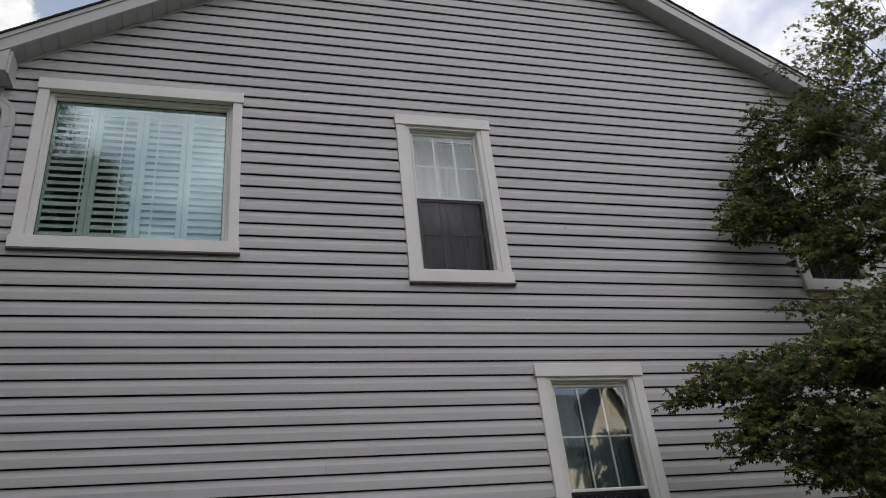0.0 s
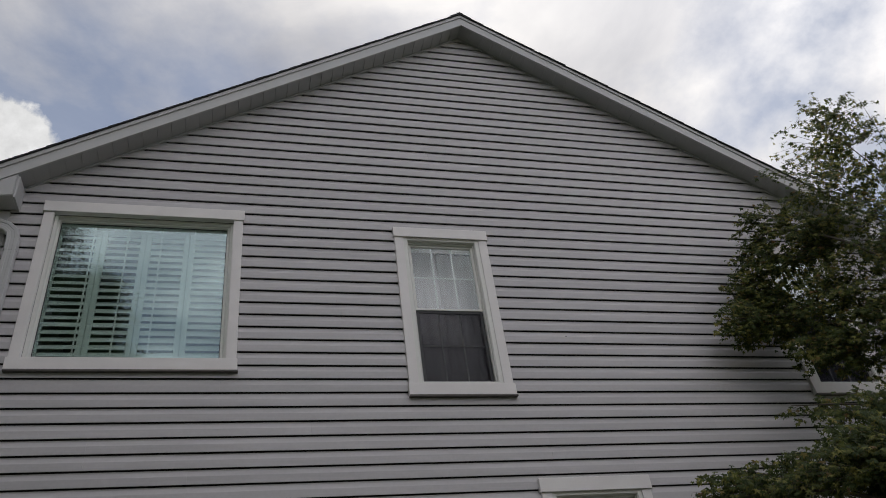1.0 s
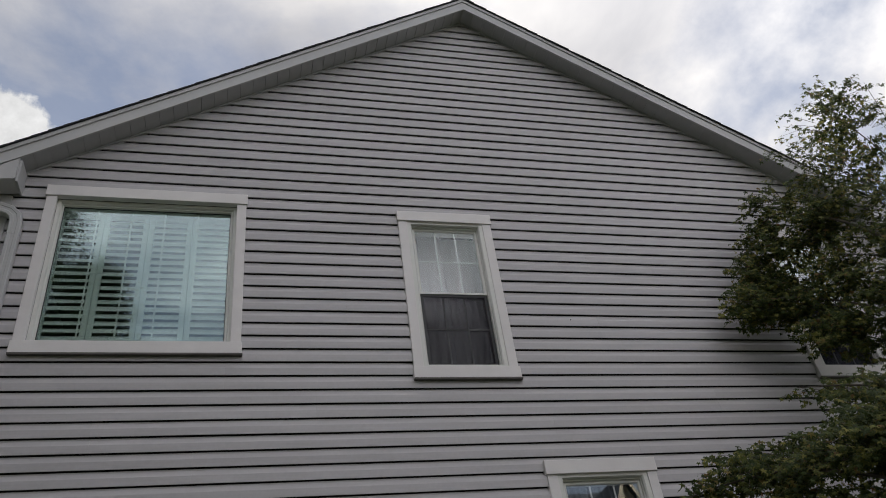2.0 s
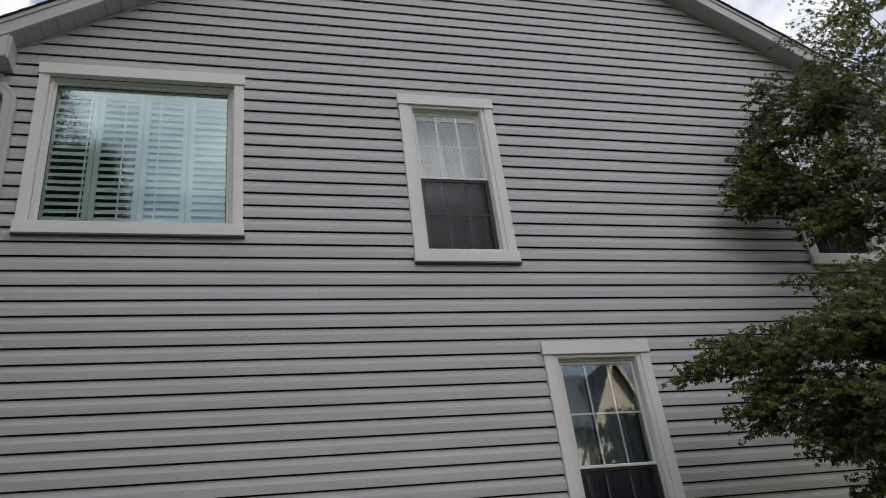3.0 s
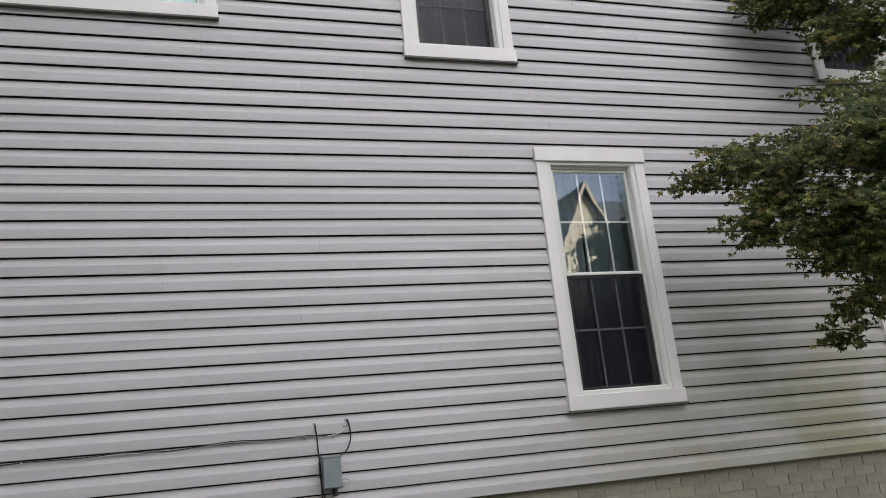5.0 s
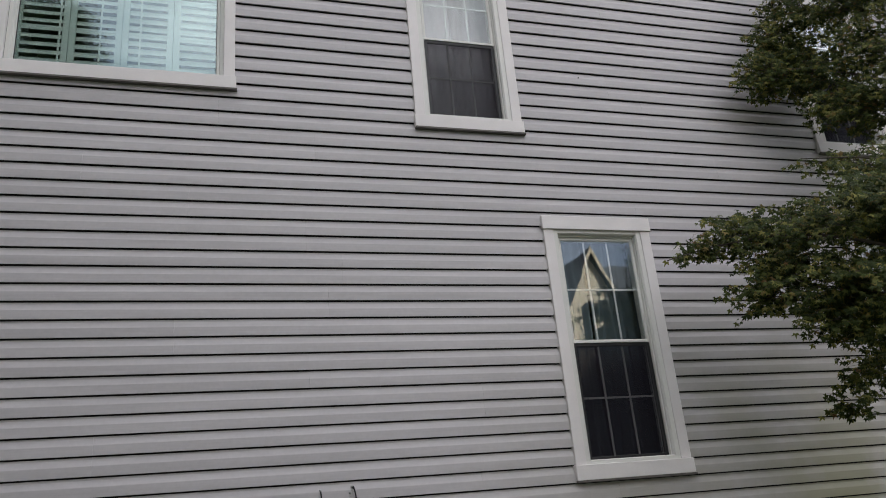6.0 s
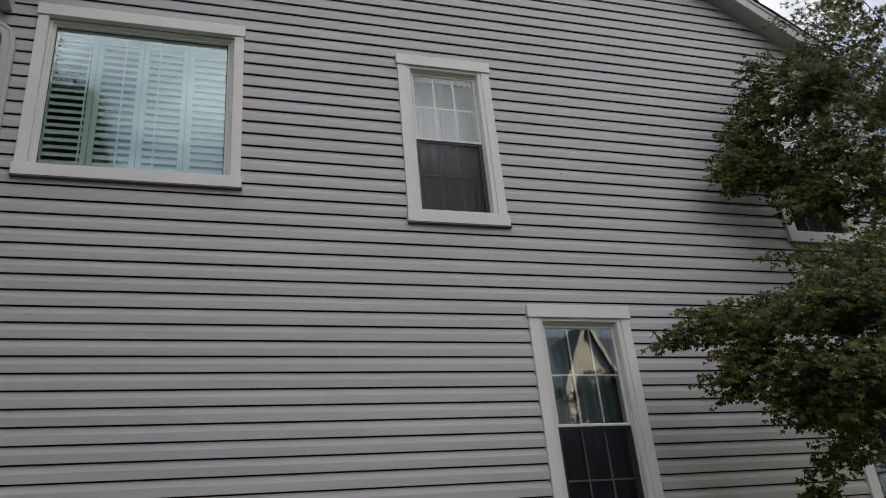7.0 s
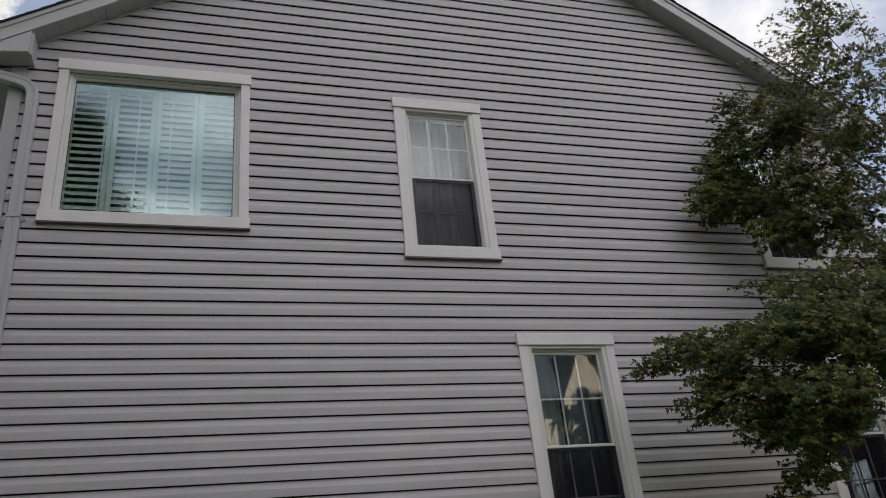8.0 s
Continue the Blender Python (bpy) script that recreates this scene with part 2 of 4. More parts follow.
CABLE = material("black_cable", (0.015, 0.015, 0.017), 0.5, vary=0.2)
CABLE_GREY = material("weathered_white_cable", (0.42, 0.42, 0.41), 0.5, vary=0.2)
BARK = material("grey_brown_bark", (0.085, 0.07, 0.055), 0.85, vary=0.35, scale=9, bump=0.006, bump_scale=40, streak=(1, 1, 0.3))
GRASS = material("lawn", (0.036, 0.042, 0.022), 0.95, vary=0.4, scale=0.7, fine=30, bump=0.02, bump_scale=25)
CREAM = material("cream_stucco", (0.76, 0.63, 0.47), 0.8, vary=0.08, scale=2)
ROOF_FAR = material("dark_grey_roof", (0.07, 0.075, 0.085), 0.9, vary=0.3, scale=9)
DARK_PANE = material("dark_window_glass", (0.03, 0.035, 0.04), 0.08, vary=0.1)
MAPLE = leaf_material("maple_leaf", [(0.0, (0.030, 0.046, 0.013)), (0.45, (0.055, 0.076, 0.020)), (0.74, (0.125, 0.14, 0.036)), (0.94, (0.25, 0.235, 0.062)), (1.0, (0.17, 0.10, 0.04))], 0.26)
OAK = leaf_material("oak_leaf", [(0.0, (0.018, 0.034, 0.014)), (0.5, (0.030, 0.048, 0.018)), (1.0, (0.05, 0.065, 0.025))], 0.3)
GLASS_WIDE = glass_material("picture_window_glass", 0.145, 0.0005, 2.2, (0.80, 0.87, 0.84), (0.80, 0.94, 1.0))
# same sash glass, its reflection turned down so curtains and bars show
GLASS_LOW = glass_material("weak_mirror_sash_glass", 0.05, 0.0004, 3.2)
GLASS = glass_material("sash_glass", 0.13, 0.0004, 4.2)
MESH = mesh_screen_material()

# ---- building helpers ----
ORIGIN = {}


def thing(name, at=(0, 0, 0), label="", category="", group="", kind=""):
    """An empty at a thing's base, which holds its parts."""
    ob = new(name)
    ob.empty_display_size = 0.1
    ob.location = at
    ORIGIN[ob] = Vector(at)
    return tagged(ob, label, category, group, kind)


def part(name, bm, mat, parent=None, label="", smooth=False):
    """Links a bmesh that is in world metres as one mesh under its thing."""
    if parent is not None:
        bm.transform(Matrix.Translation(-ORIGIN[parent]))
    me = bpy.data.meshes.new(name)
    bm.to_mesh(me)
    bm.free()
    me.materials.append(mat)
    if smooth:
        me.polygons.foreach_set("use_smooth", [True] * len(me.polygons))
    ob = new(name, me)
    if parent is not None:
        ob.parent = parent
        ORIGIN[ob] = ORIGIN[parent]
    return tagged(ob, label)


def add_box(bm, x0, x1, y0, y1, z0, z1, bevel=0.0):
    r = bmesh.ops.create_cube(bm, size=1, matrix=Matrix.Translation(((x0 + x1) / 2, (y0 + y1) / 2, (z0 + z1) / 2)) @ Matrix.Diagonal((x1 - x0, y1 - y0, z1 - z0, 1)))
    if bevel:
        edges = list({e for v in r["verts"] for e in v.link_edges})
        bmesh.ops.bevel(bm, geom=edges, offset=bevel, segments=2, profile=0.5, affect="EDGES")
    return bm


def box(x0, x1, y0, y1, z0, z1, bevel=0.0):
    return add_box(bmesh.new(), x0, x1, y0, y1, z0, z1, bevel)


def add_prism(bm, poly, axis_from, axis_to):
    """A closed prism: poly is a list of (x, z); it runs along y."""
    a = [bm.verts.new((x, axis_from, z)) for x, z in poly]
    b = [bm.verts.new((x, axis_to, z)) for x, z in poly]
    n = len(poly)
    bm.faces.new(a)
    bm.faces.new(b[::-1])
    for i in range(n):
        j = (i + 1) % n
        bm.faces.new((a[j], a[i], b[i], b[j]))
    bmesh.ops.recalc_face_normals(bm, faces=bm.faces[:])
    return bm


def ring(x0, x1, z0, z1, w, y0, y1, slope=0.0, wz=None):
    """A rectangular frame round an opening, w wide and wz high; slope tilts its inner lip backwards."""
    bm = bmesh.new()
    rows = []
    for share, y in ((0, y1), (0, y0), (0.75, y0), (1, y0 + slope), (1, y1)):
        d, e = share * w, share * (w if wz is None else wz)
        rows.append([bm.verts.new(p) for p in ((x0 + d, y, z0 + e), (x1 - d, y, z0 + e), (x1 - d, y, z1 - e), (x0 + d, y, z1 - e))])
    for r, s in zip(rows, rows[1:] + rows[:1]):
        for i in range(4):
            j = (i + 1) % 4
            bm.faces.new((r[i], r[j], s[j], s[i]))
    bmesh.ops.recalc_face_normals(bm, faces=bm.faces[:])
    return bm


def tube(points, radius, sides=6, taper=1.0):
    """A round rod along points; taper: share of the radius left at its end."""
    bm = bmesh.new()
    add_tube(bm, points, radius, sides, taper)
    return bm


def add_tube(bm, points, radius, sides=6, taper=1.0):
    pts = [Vector(p) for p in points]
    loops = []
    for i, p in enumerate(pts):
        d = (pts[min(i + 1, len(pts) - 1)] - pts[max(i - 1, 0)]).normalized()
        side = d.cross(Vector((0.31, 0.2, 0.93))).normalized()
        up = side.cross(d)
        r = radius * (1 + (taper - 1) * i / (len(pts) - 1))
        loops.append([bm.verts.new(p + r * (math.cos(a) * side + math.sin(a) * up)) for a in (2 * math.pi * k / sides for k in range(sides))])
    for a, b in zip(loops, loops[1:]):
        for k in range(sides):
            bm.faces.new((a[k], a[(k + 1) % sides], b[(k + 1) % sides], b[k]))
    bm.faces.new(loops[0][::-1])
    bm.faces.new(loops[-1])


def curve_points(points, steps=8):
    """Catmull-Rom points through the given ones."""
    p = [Vector(q) for q in points]
    p = [2 * p[0] - p[1]] + p + [2 * p[-1] - p[-2]]
    made = []
    for a, b, c, d in zip(p, p[1:], p[2:], p[3:]):
        for k in range(steps):
            t = k / steps
            made.append(0.5 * (2 * b + (c - a) * t + (2 * a - 5 * b + 4 * c - d) * t * t + (3 * b - a - 3 * c + d) * t ** 3))
    made.append(p[-2])
    return made


# ---- plan of the house: the gable wall runs along x and faces -y ----
TRIM_Y = 6.667            # face of the window trim
WALL_Y = 6.712            # sheathing behind the siding
LEFT, RIGHT, BACK = -1.21, 8.07, 15.6
APEX_X, PITCH = 3.43, 0.66
HALF = APEX_X - LEFT
FASCIA_Y = 6.47
FASCIA_TOP, FASCIA_BOTTOM = 9.960, 9.783   # at the apex
SOFFIT_TOP = 9.795                        # at the apex, on the wall
COURSE, FIRST_LINE = 0.127, 1.348
FOUNDATION_TOP = 1.352


def rake(z_apex, x):
    return z_apex - PITCH * abs(x - APEX_X)


# windows: outer edges of the trim x0, x1, z0, z1
WINDOWS = {
    "window_1": (-0.832, 0.908, 4.943, 6.685),
    "window_2": (2.330, 3.294, 4.714, 6.579),
    "window_3": (3.333, 4.330, 1.850, 3.971),
    "window_4": (6.370, 7.334, 4.714, 6.579),
    "window_5": (6.405, 7.402, 1.850, 3.971),
}
HOLES = [(a + 0.06, b - 0.06, c + 0.07, d - 0.07) for a, b, c, d in WINDOWS.values()]
EAVE_Z = rake(SOFFIT_TOP, LEFT) - 0.02


def wall_with_holes(x0, x1, z0, z1, holes, y0, y1, swap=False):
    """A wall slab from cells between the holes' edges."""
    bm = bmesh.new()
    xs = sorted({x0, x1, *[h[0] for h in holes], *[h[1] for h in holes]})
    zs = sorted({z0, z1, *[h[2] for h in holes], *[h[3] for h in holes]})
    for xa, xb in zip(xs, xs[1:]):
        for za, zb in zip(zs, zs[1:]):
            cx, cz = (xa + xb) / 2, (za + zb) / 2
            if any(h[0] < cx < h[1] and h[2] < cz < h[3] for h in holes):
                continue
            if swap:
                add_box(bm, y0, y1, xa, xb, za, zb)
            else:
                add_box(bm, xa, xb, y0, y1, za, zb)
    bmesh.ops.remove_doubles(bm, verts=bm.verts[:], dist=1e-5)
    return bm


wall_south = part("wall_south", wall_with_holes(LEFT + 0.02, RIGHT - 0.02, FOUNDATION_TOP, EAVE_Z, HOLES, WALL_Y, WALL_Y + 0.14), UNDERLAY)
tagged(wall_south, "grey vinyl-clad gable wall of a two-storey house", "wall", kind="structure")
ORIGIN[wall_south] = Vector((0, 0, 0))
gable = bmesh.new()
add_prism(gable, [(LEFT + 0.02, EAVE_Z + 0.001), (RIGHT - 0.02, EAVE_Z + 0.001), (APEX_X, rake(SOFFIT_TOP, APEX_X))], WALL_Y, WALL_Y + 0.14)
part("gable", gable, UNDERLAY, wall_south)

SIDE_HOLE = [(7.74, 8.18, 2.10, 2.90)]
wall_west = tagged(part("wall_west", box(LEFT + 0.02, LEFT + 0.16, WALL_Y + 0.142, BACK, FOUNDATION_TOP, EAVE_Z), SIDING), "grey side wall of the house", "wall", kind="structure")
wall_east = tagged(part("wall_east", wall_with_holes(WALL_Y + 0.142, BACK, FOUNDATION_TOP, EAVE_Z, SIDE_HOLE, RIGHT - 0.16, RIGHT - 0.02, True), SIDING), "grey side wall with one window", "wall", kind="structure")
wall_north = tagged(part("wall_north", box(LEFT + 0.162, RIGHT - 0.162, BACK - 0.14, BACK, FOUNDATION_TOP, EAVE_Z), SIDING), "grey rear wall of the house", "wall", kind="structure")
inner = (LEFT + 0.165, RIGHT - 0.165, WALL_Y + 0.145, BACK - 0.145)
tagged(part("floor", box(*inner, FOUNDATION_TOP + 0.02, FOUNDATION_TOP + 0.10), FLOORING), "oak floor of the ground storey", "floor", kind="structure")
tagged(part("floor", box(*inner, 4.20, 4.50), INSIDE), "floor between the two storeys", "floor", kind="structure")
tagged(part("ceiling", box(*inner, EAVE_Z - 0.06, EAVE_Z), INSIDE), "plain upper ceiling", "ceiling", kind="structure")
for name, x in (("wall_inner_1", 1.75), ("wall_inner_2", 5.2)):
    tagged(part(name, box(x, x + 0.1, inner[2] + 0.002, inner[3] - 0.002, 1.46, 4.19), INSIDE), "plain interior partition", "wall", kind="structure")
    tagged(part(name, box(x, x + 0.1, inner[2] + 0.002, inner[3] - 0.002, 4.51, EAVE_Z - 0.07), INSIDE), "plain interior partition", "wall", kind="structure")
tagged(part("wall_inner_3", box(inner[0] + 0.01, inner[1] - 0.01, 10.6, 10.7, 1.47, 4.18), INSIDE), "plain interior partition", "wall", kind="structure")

# ground: one sheet to the horizon
gbm = bmesh.new()
bmesh.ops.create_grid(gbm, x_segments=60, y_segments=60, size=900)
for v in gbm.verts:
    far = max(0.0, math.hypot(v.co.x, v.co.y) - 60)
    v.co.z = -0.02 + 0.004 * far * noise.noise(v.co * 0.004)
tagged(part("ground", gbm, GRASS), "mown green lawn round the houses", "ground", kind="structure")

# ---- roof edge ----
roof = thing("roof", (APEX_X, 11, 9.9), "charcoal shingle roof with grey metal-clad rake boards", "roof", kind="structure")
EAVE_OUT = 0.42
LEN = HALF + EAVE_OUT
for side in (-1, 1):
    end = APEX_X + side * LEN
    deck = bmesh.new()
    add_prism(deck, [(APEX_X, FASCIA_TOP - 0.005), (end, FASCIA_TOP - 0.005 - PITCH * LEN), (end, FASCIA_TOP - 0.06 - PITCH * LEN), (APEX_X, FASCIA_TOP - 0.06)], FASCIA_Y + 0.022, BACK + 0.2)
    part("deck", deck, INSIDE, roof)
    fascia = bmesh.new()
    add_prism(fascia, [(APEX_X, FASCIA_TOP), (end, FASCIA_TOP - PITCH * LEN), (end, FASCIA_BOTTOM - PITCH * LEN), (APEX_X, FASCIA_BOTTOM)], FASCIA_Y, FASCIA_Y + 0.02)
    part("rake_fascia", fascia, SIDING_TRIM, roof, "grey aluminium-clad rake board")
    lip = bmesh.new()
    add_prism(lip, [(APEX_X, FASCIA_TOP + 0.012), (end, FASCIA_TOP + 0.012 - PITCH * LEN), (end, FASCIA_TOP - 0.038 - PITCH * LEN), (APEX_X, FASCIA_TOP - 0.038)], FASCIA_Y - 0.012, FASCIA_Y - 0.001)
    part("drip_edge", lip, SIDING_TRIM, roof, "thin grey metal drip edge")
    bead = bmesh.new()
    in_end = APEX_X + side * (HALF - 0.14)
    k = abs(in_end - APEX_X) * PITCH
    add_prism(bead, [(APEX_X, SOFFIT_TOP - 0.006), (in_end, SOFFIT_TOP - 0.006 - k), (in_end, SOFFIT_TOP - 0.030 - k), (APEX_X, SOFFIT_TOP - 0.030)], WALL_Y - 0.034, WALL_Y - 0.002)
    part("soffit_channel", bead, SOFFIT, roof)
    # soffit boards across the overhang
    pitch_len = math.hypot(1, PITCH)
    step = 0.150
    base = bmesh.new()
    add_box(base, -step / 2 + 0.0008, step / 2 - 0.0008, FASCIA_Y + 0.021, WALL_Y - 0.001, 0.0, 0.012, 0.0015)
    add_box(base, step / 2 - 0.013, step / 2 - 0.0008, FASCIA_Y + 0.021, WALL_Y - 0.001, -0.006, -0.0002)
    proto = None
    count = int(LEN * pitch_len / step)
    for i in range(count):
        run = (i + 0.5) * step / pitch_len
        if run > HALF - 0.06:
            break
        turn = Matrix.Rotation(math.atan(PITCH) * side, 4, "Y")
        at = Matrix.Translation((APEX_X + side * run, 0, SOFFIT_TOP - PITCH * run - 0.004 + random.uniform(-0.0006, 0.0006)))
        if proto is None:
            proto = bpy.data.meshes.new("soffit_board")
            base.to_mesh(proto)
            proto.materials.append(SOFFIT)
        ob = new("soffit_board", proto)
        ob.parent = roof
        ob.matrix_basis = Matrix.Translation(-ORIGIN[roof]) @ at @ turn
    base.free()
    # shingle courses, their cut ends show along the rake
    srun = 0.146
    tab = None
    for i in range(int(LEN * pitch_len / srun) + 1):
        run = (i + 0.5) * srun / pitch_len
        if tab is None:
            sb = box(-0.115, 0.115, FASCIA_Y - 0.028, BACK + 0.22, 0.0, 0.011, 0.002)
            tab = bpy.data.meshes.new("shingle_course")
            sb.to_mesh(tab)
            sb.free()
            tab.materials.append(SHINGLE)
        turn = Matrix.Rotation((math.atan(PITCH) - 0.04) * side, 4, "Y")
        at = Matrix.Translation((APEX_X + side * run, random.uniform(-0.004, 0.003), FASCIA_TOP + 0.018 - PITCH * run))
        ob = new("shingle_course", tab)
        ob.parent = roof
        ob.matrix_basis = Matrix.Translation(-ORIGIN[roof]) @ at @ turn
ridge = bmesh.new()
for i in range(46):
    y = FASCIA_Y - 0.03 + i * 0.2
    add_prism(ridge, [(APEX_X - 0.14, FASCIA_TOP - 0.062), (APEX_X, FASCIA_TOP + 0.040), (APEX_X + 0.14, FASCIA_TOP - 0.062), (APEX_X + 0.14, FASCIA_TOP - 0.050), (APEX_X, FASCIA_TOP + 0.054), (APEX_X - 0.14, FASCIA_TOP - 0.050)], y, y + 0.205)
part("ridge_cap", ridge, SHINGLE, roof)

# boxed eave return, eave soffit and gutter on either side
for side, corner in ((-1, LEFT), (1, RIGHT)):
    out_x = corner + side * 0.36
    in_x = corner - side * 0.165
    top = rake(FASCIA_BOTTOM, corner)
    ret = thing("eave_return", (corner, FASCIA_Y, 6.6), "grey metal-clad boxed eave return at the roof corner", "roof trim", kind="structure")
    bm = bmesh.new()
    zin = rake(FASCIA_BOTTOM, in_x) - 0.004
    zout = rake(FASCIA_BOTTOM, out_x) - 0.004
    add_prism(bm, [(out_x, min(zout, 6.63)), (out_x, 6.525), (in_x, 6.57), (in_x, zin)], FASCIA_Y + 0.004, WALL_Y - 0.03)
    bmesh.ops.bevel(bm, geom=bm.edges[:], offset=0.006, segments=2, affect="EDGES")
    part("return_box", bm, SIDING_TRIM, ret)
    part("return_cap", box(min(in_x, in_x - side * 0.02), max(in_x, in_x - side * 0.02), FASCIA_Y + 0.02, WALL_Y - 0.012, 6.56, zin - 0.02, 0.003), SIDING_TRIM, ret)
    part("eave_soffit", box(min(corner, out_x), max(corner, out_x), WALL_Y - 0.028, BACK + 0.1, 6.525, 6.545), SOFFIT, ret)
    part("eave_fascia", box(min(out_x, out_x + side * 0.02), max(out_x, out_x + side * 0.02), FASCIA_Y + 0.03, BACK + 0.1, 6.515, 6.675), SIDING_TRIM, ret)
    gutter = thing("gutter", (out_x, FASCIA_Y, 6.55), "grey aluminium eave gutter", "gutter", "gutters", kind="structure")
    g = bmesh.new()
    a = out_x + side * 0.022
    prof = [(a, 6.670), (a, 6.560), (a + side * 0.075, 6.560), (a + side * 0.115, 6.615), (a + side * 0.118, 6.675), (a + side * 0.108, 6.675), (a + side * 0.105, 6.620), (a + side * 0.07, 6.570), (a + side * 0.01, 6.570), (a + side * 0.01, 6.670)]
    add_prism(g, prof, FASCIA_Y + 0.03, BACK + 0.1)
    part("trough", g, SIDING_TRIM, gutter)
    c0, c1 = sorted((corner, corner - side * 0.115))
    post = bmesh.new()
    add_box(post, c0, c1, WALL_Y - 0.034, WALL_Y - 0.001, FOUNDATION_TOP - 0.01, 6.555, 0.004)
    tagged(part("corner_board", post, SIDING_TRIM), "grey corner board where the siding ends", "trim", kind="structure")
    s0, s1 = sorted((corner + side * 0.012, corner - side * 0.015))
    tagged(part("corner_board", box(s0, s1, WALL_Y + 0.001, WALL_Y + 0.11, FOUNDATION_TOP - 0.01, 6.515), SIDING_TRIM), "grey corner board where the siding ends", "trim", kind="structure")


# ---- downspout ----
def rect_pipe(points, w, d, r=0.008):
    """A rectangular pipe with ribbed sides along points that lie in one plane y."""
    bm = bmesh.new()
    loops = []
    pts = [Vector(p) for p in points]
    for i, p in enumerate(pts):
        t = (pts[min(i + 1, len(pts) - 1)] - pts[max(i - 1, 0)]).normalized()
        side = t.cross(Vector((0, 1, 0))).normalized()
        up = Vector((0, 1, 0))
        shape = [(-w, -d + r), (-w + r, -d), (-w * 0.35, -d), (-w * 0.25, -d + 0.004), (w * 0.25, -d + 0.004), (w * 0.35, -d), (w - r, -d), (w, -d + r), (w, d - r), (w - r, d), (-w + r, d), (-w, d - r)]
        loops.append([bm.verts.new(p + side * a + up * b) for a, b in shape])
    n = len(loops[0])
    for a, b in zip(loops, loops[1:]):
        for k in range(n):
            bm.faces.new((a[k], a[(k + 1) % n], b[(k + 1) % n], b[k]))
    bm.faces.new(loops[0])
    bm.faces.new(loops[-1][::-1])
    bmesh.ops.recalc_face_normals(bm, faces=bm.faces[:])
    return bm


DS_X, DS_Y = -0.990, 6.628
downspout = thing("downspout", (DS_X, DS_Y, 0.1), "grey aluminium downspout strapped to the siding", "downspout")
bend = [(-1.68, DS_Y, 6.55), (-1.64, DS_Y, 6.495), (-1.57, DS_Y, 6.465), (-1.14, DS_Y, 6.355), (-1.06, DS_Y, 6.325), (-1.010, DS_Y, 6.275), (-0.993, DS_Y, 6.20), (DS_X, DS_Y, 6.07)]
part("elbow", rect_pipe(bend, 0.05, 0.036), SIDING_TRIM, downspout)
part("pipe", rect_pipe([(DS_X, DS_Y, 6.08), (DS_X, DS_Y, 4.985)], 0.0475, 0.034), SIDING_TRIM, downspout)
part("pipe", rect_pipe([(DS_X, DS_Y, 5.0), (DS_X, DS_Y, 0.12)], 0.0505, 0.0365), SIDING_TRIM, downspout)
strap = box(DS_X - 0.054, DS_X + 0.054, DS_Y - 0.041, DS_Y - 0.037, 4.955, 4.985)
add_box(strap, DS_X + 0.051, DS_X + 0.054, DS_Y - 0.04, DS_Y + 0.055, 4.955, 4.985)
add_box(strap, DS_X + 0.054, DS_X + 0.088, DS_Y + 0.045, DS_Y + 0.05, 4.955, 4.985, 0.002)
st = part("strap", strap, SIDING_TRIM, downspout)
part("screw", tube([(DS_X + 0.073, DS_Y + 0.046, 4.97), (DS_X + 0.073, DS_Y + 0.038, 4.97)], 0.006, 8), STEEL, st)


# ---- windows ----
def pane(x0, x1, z0, z1, y, mat, parent, name="pane"):
    ob = part(name, box(x0, x1, y, y + 0.003, z0, z1), mat, parent, "clear glass pane")
    ob.visible_shadow = False
    return ob


def trim_boards(win, x0, x1, z0, z1, lip=0.034, back=0.010):
    head = box(x0, x1, TRIM_Y - 0.014, WALL_Y + 0.001, z1 - 0.118, z1, 0.004)
    part("head_trim", head, TRIM, win, "warm white flat head board")
    for a, b in ((x0 + 0.010, x0 + 0.097), (x1 - 0.097, x1 - 0.010)):
        part("side_trim", box(a, b, TRIM_Y, WALL_Y + 0.001, z0 + 0.1285, z1 - 0.1185, 0.003), TRIM, win)
    sill = box(x0, x1, TRIM_Y - 0.016, WALL_Y + 0.001, z0 + 0.018, z0 + 0.128, 0.004)
    part("sill_board", sill, TRIM, win, "warm white flat sill board")
    part("sill_lip", box(x0 + 0.002, x1 + 0.006, TRIM_Y - 0.021, WALL_Y + 0.001, z0 + 0.002, z0 + 0.0175, 0.002), LIP, win, "weathered drip lip, shadow painted into its dark brown")
    # stepped moulding between boards and window frame
    part("moulding", ring(x0 + 0.097, x1 - 0.097, z0 + 0.128, z1 - 0.118, lip, TRIM_Y + back, WALL_Y + 0.07, slope=0.014, wz=0.034), VINYL, win)
    return x0 + 0.097 + lip, x1 - 0.097 - lip, z0 + 0.146, z1 - 0.152


def grid_bars(win, x0, x1, z0, z1, y, cols, rows, size=0.016):
    for i in range(1, cols):
        x = x0 + (x1 - x0) * i / cols
        part("glazing_bar", box(x - size / 2, x + size / 2, y, y + 0.006, z0, z1, 0.0015), GRID, win)
    for i in range(1, rows):
        z = z0 + (z1 - z0) * i / rows
        part("glazing_bar", box(x0, x1, y - 0.0045, y - 0.001, z - size / 2, z + size / 2, 0.001), GRID, win)


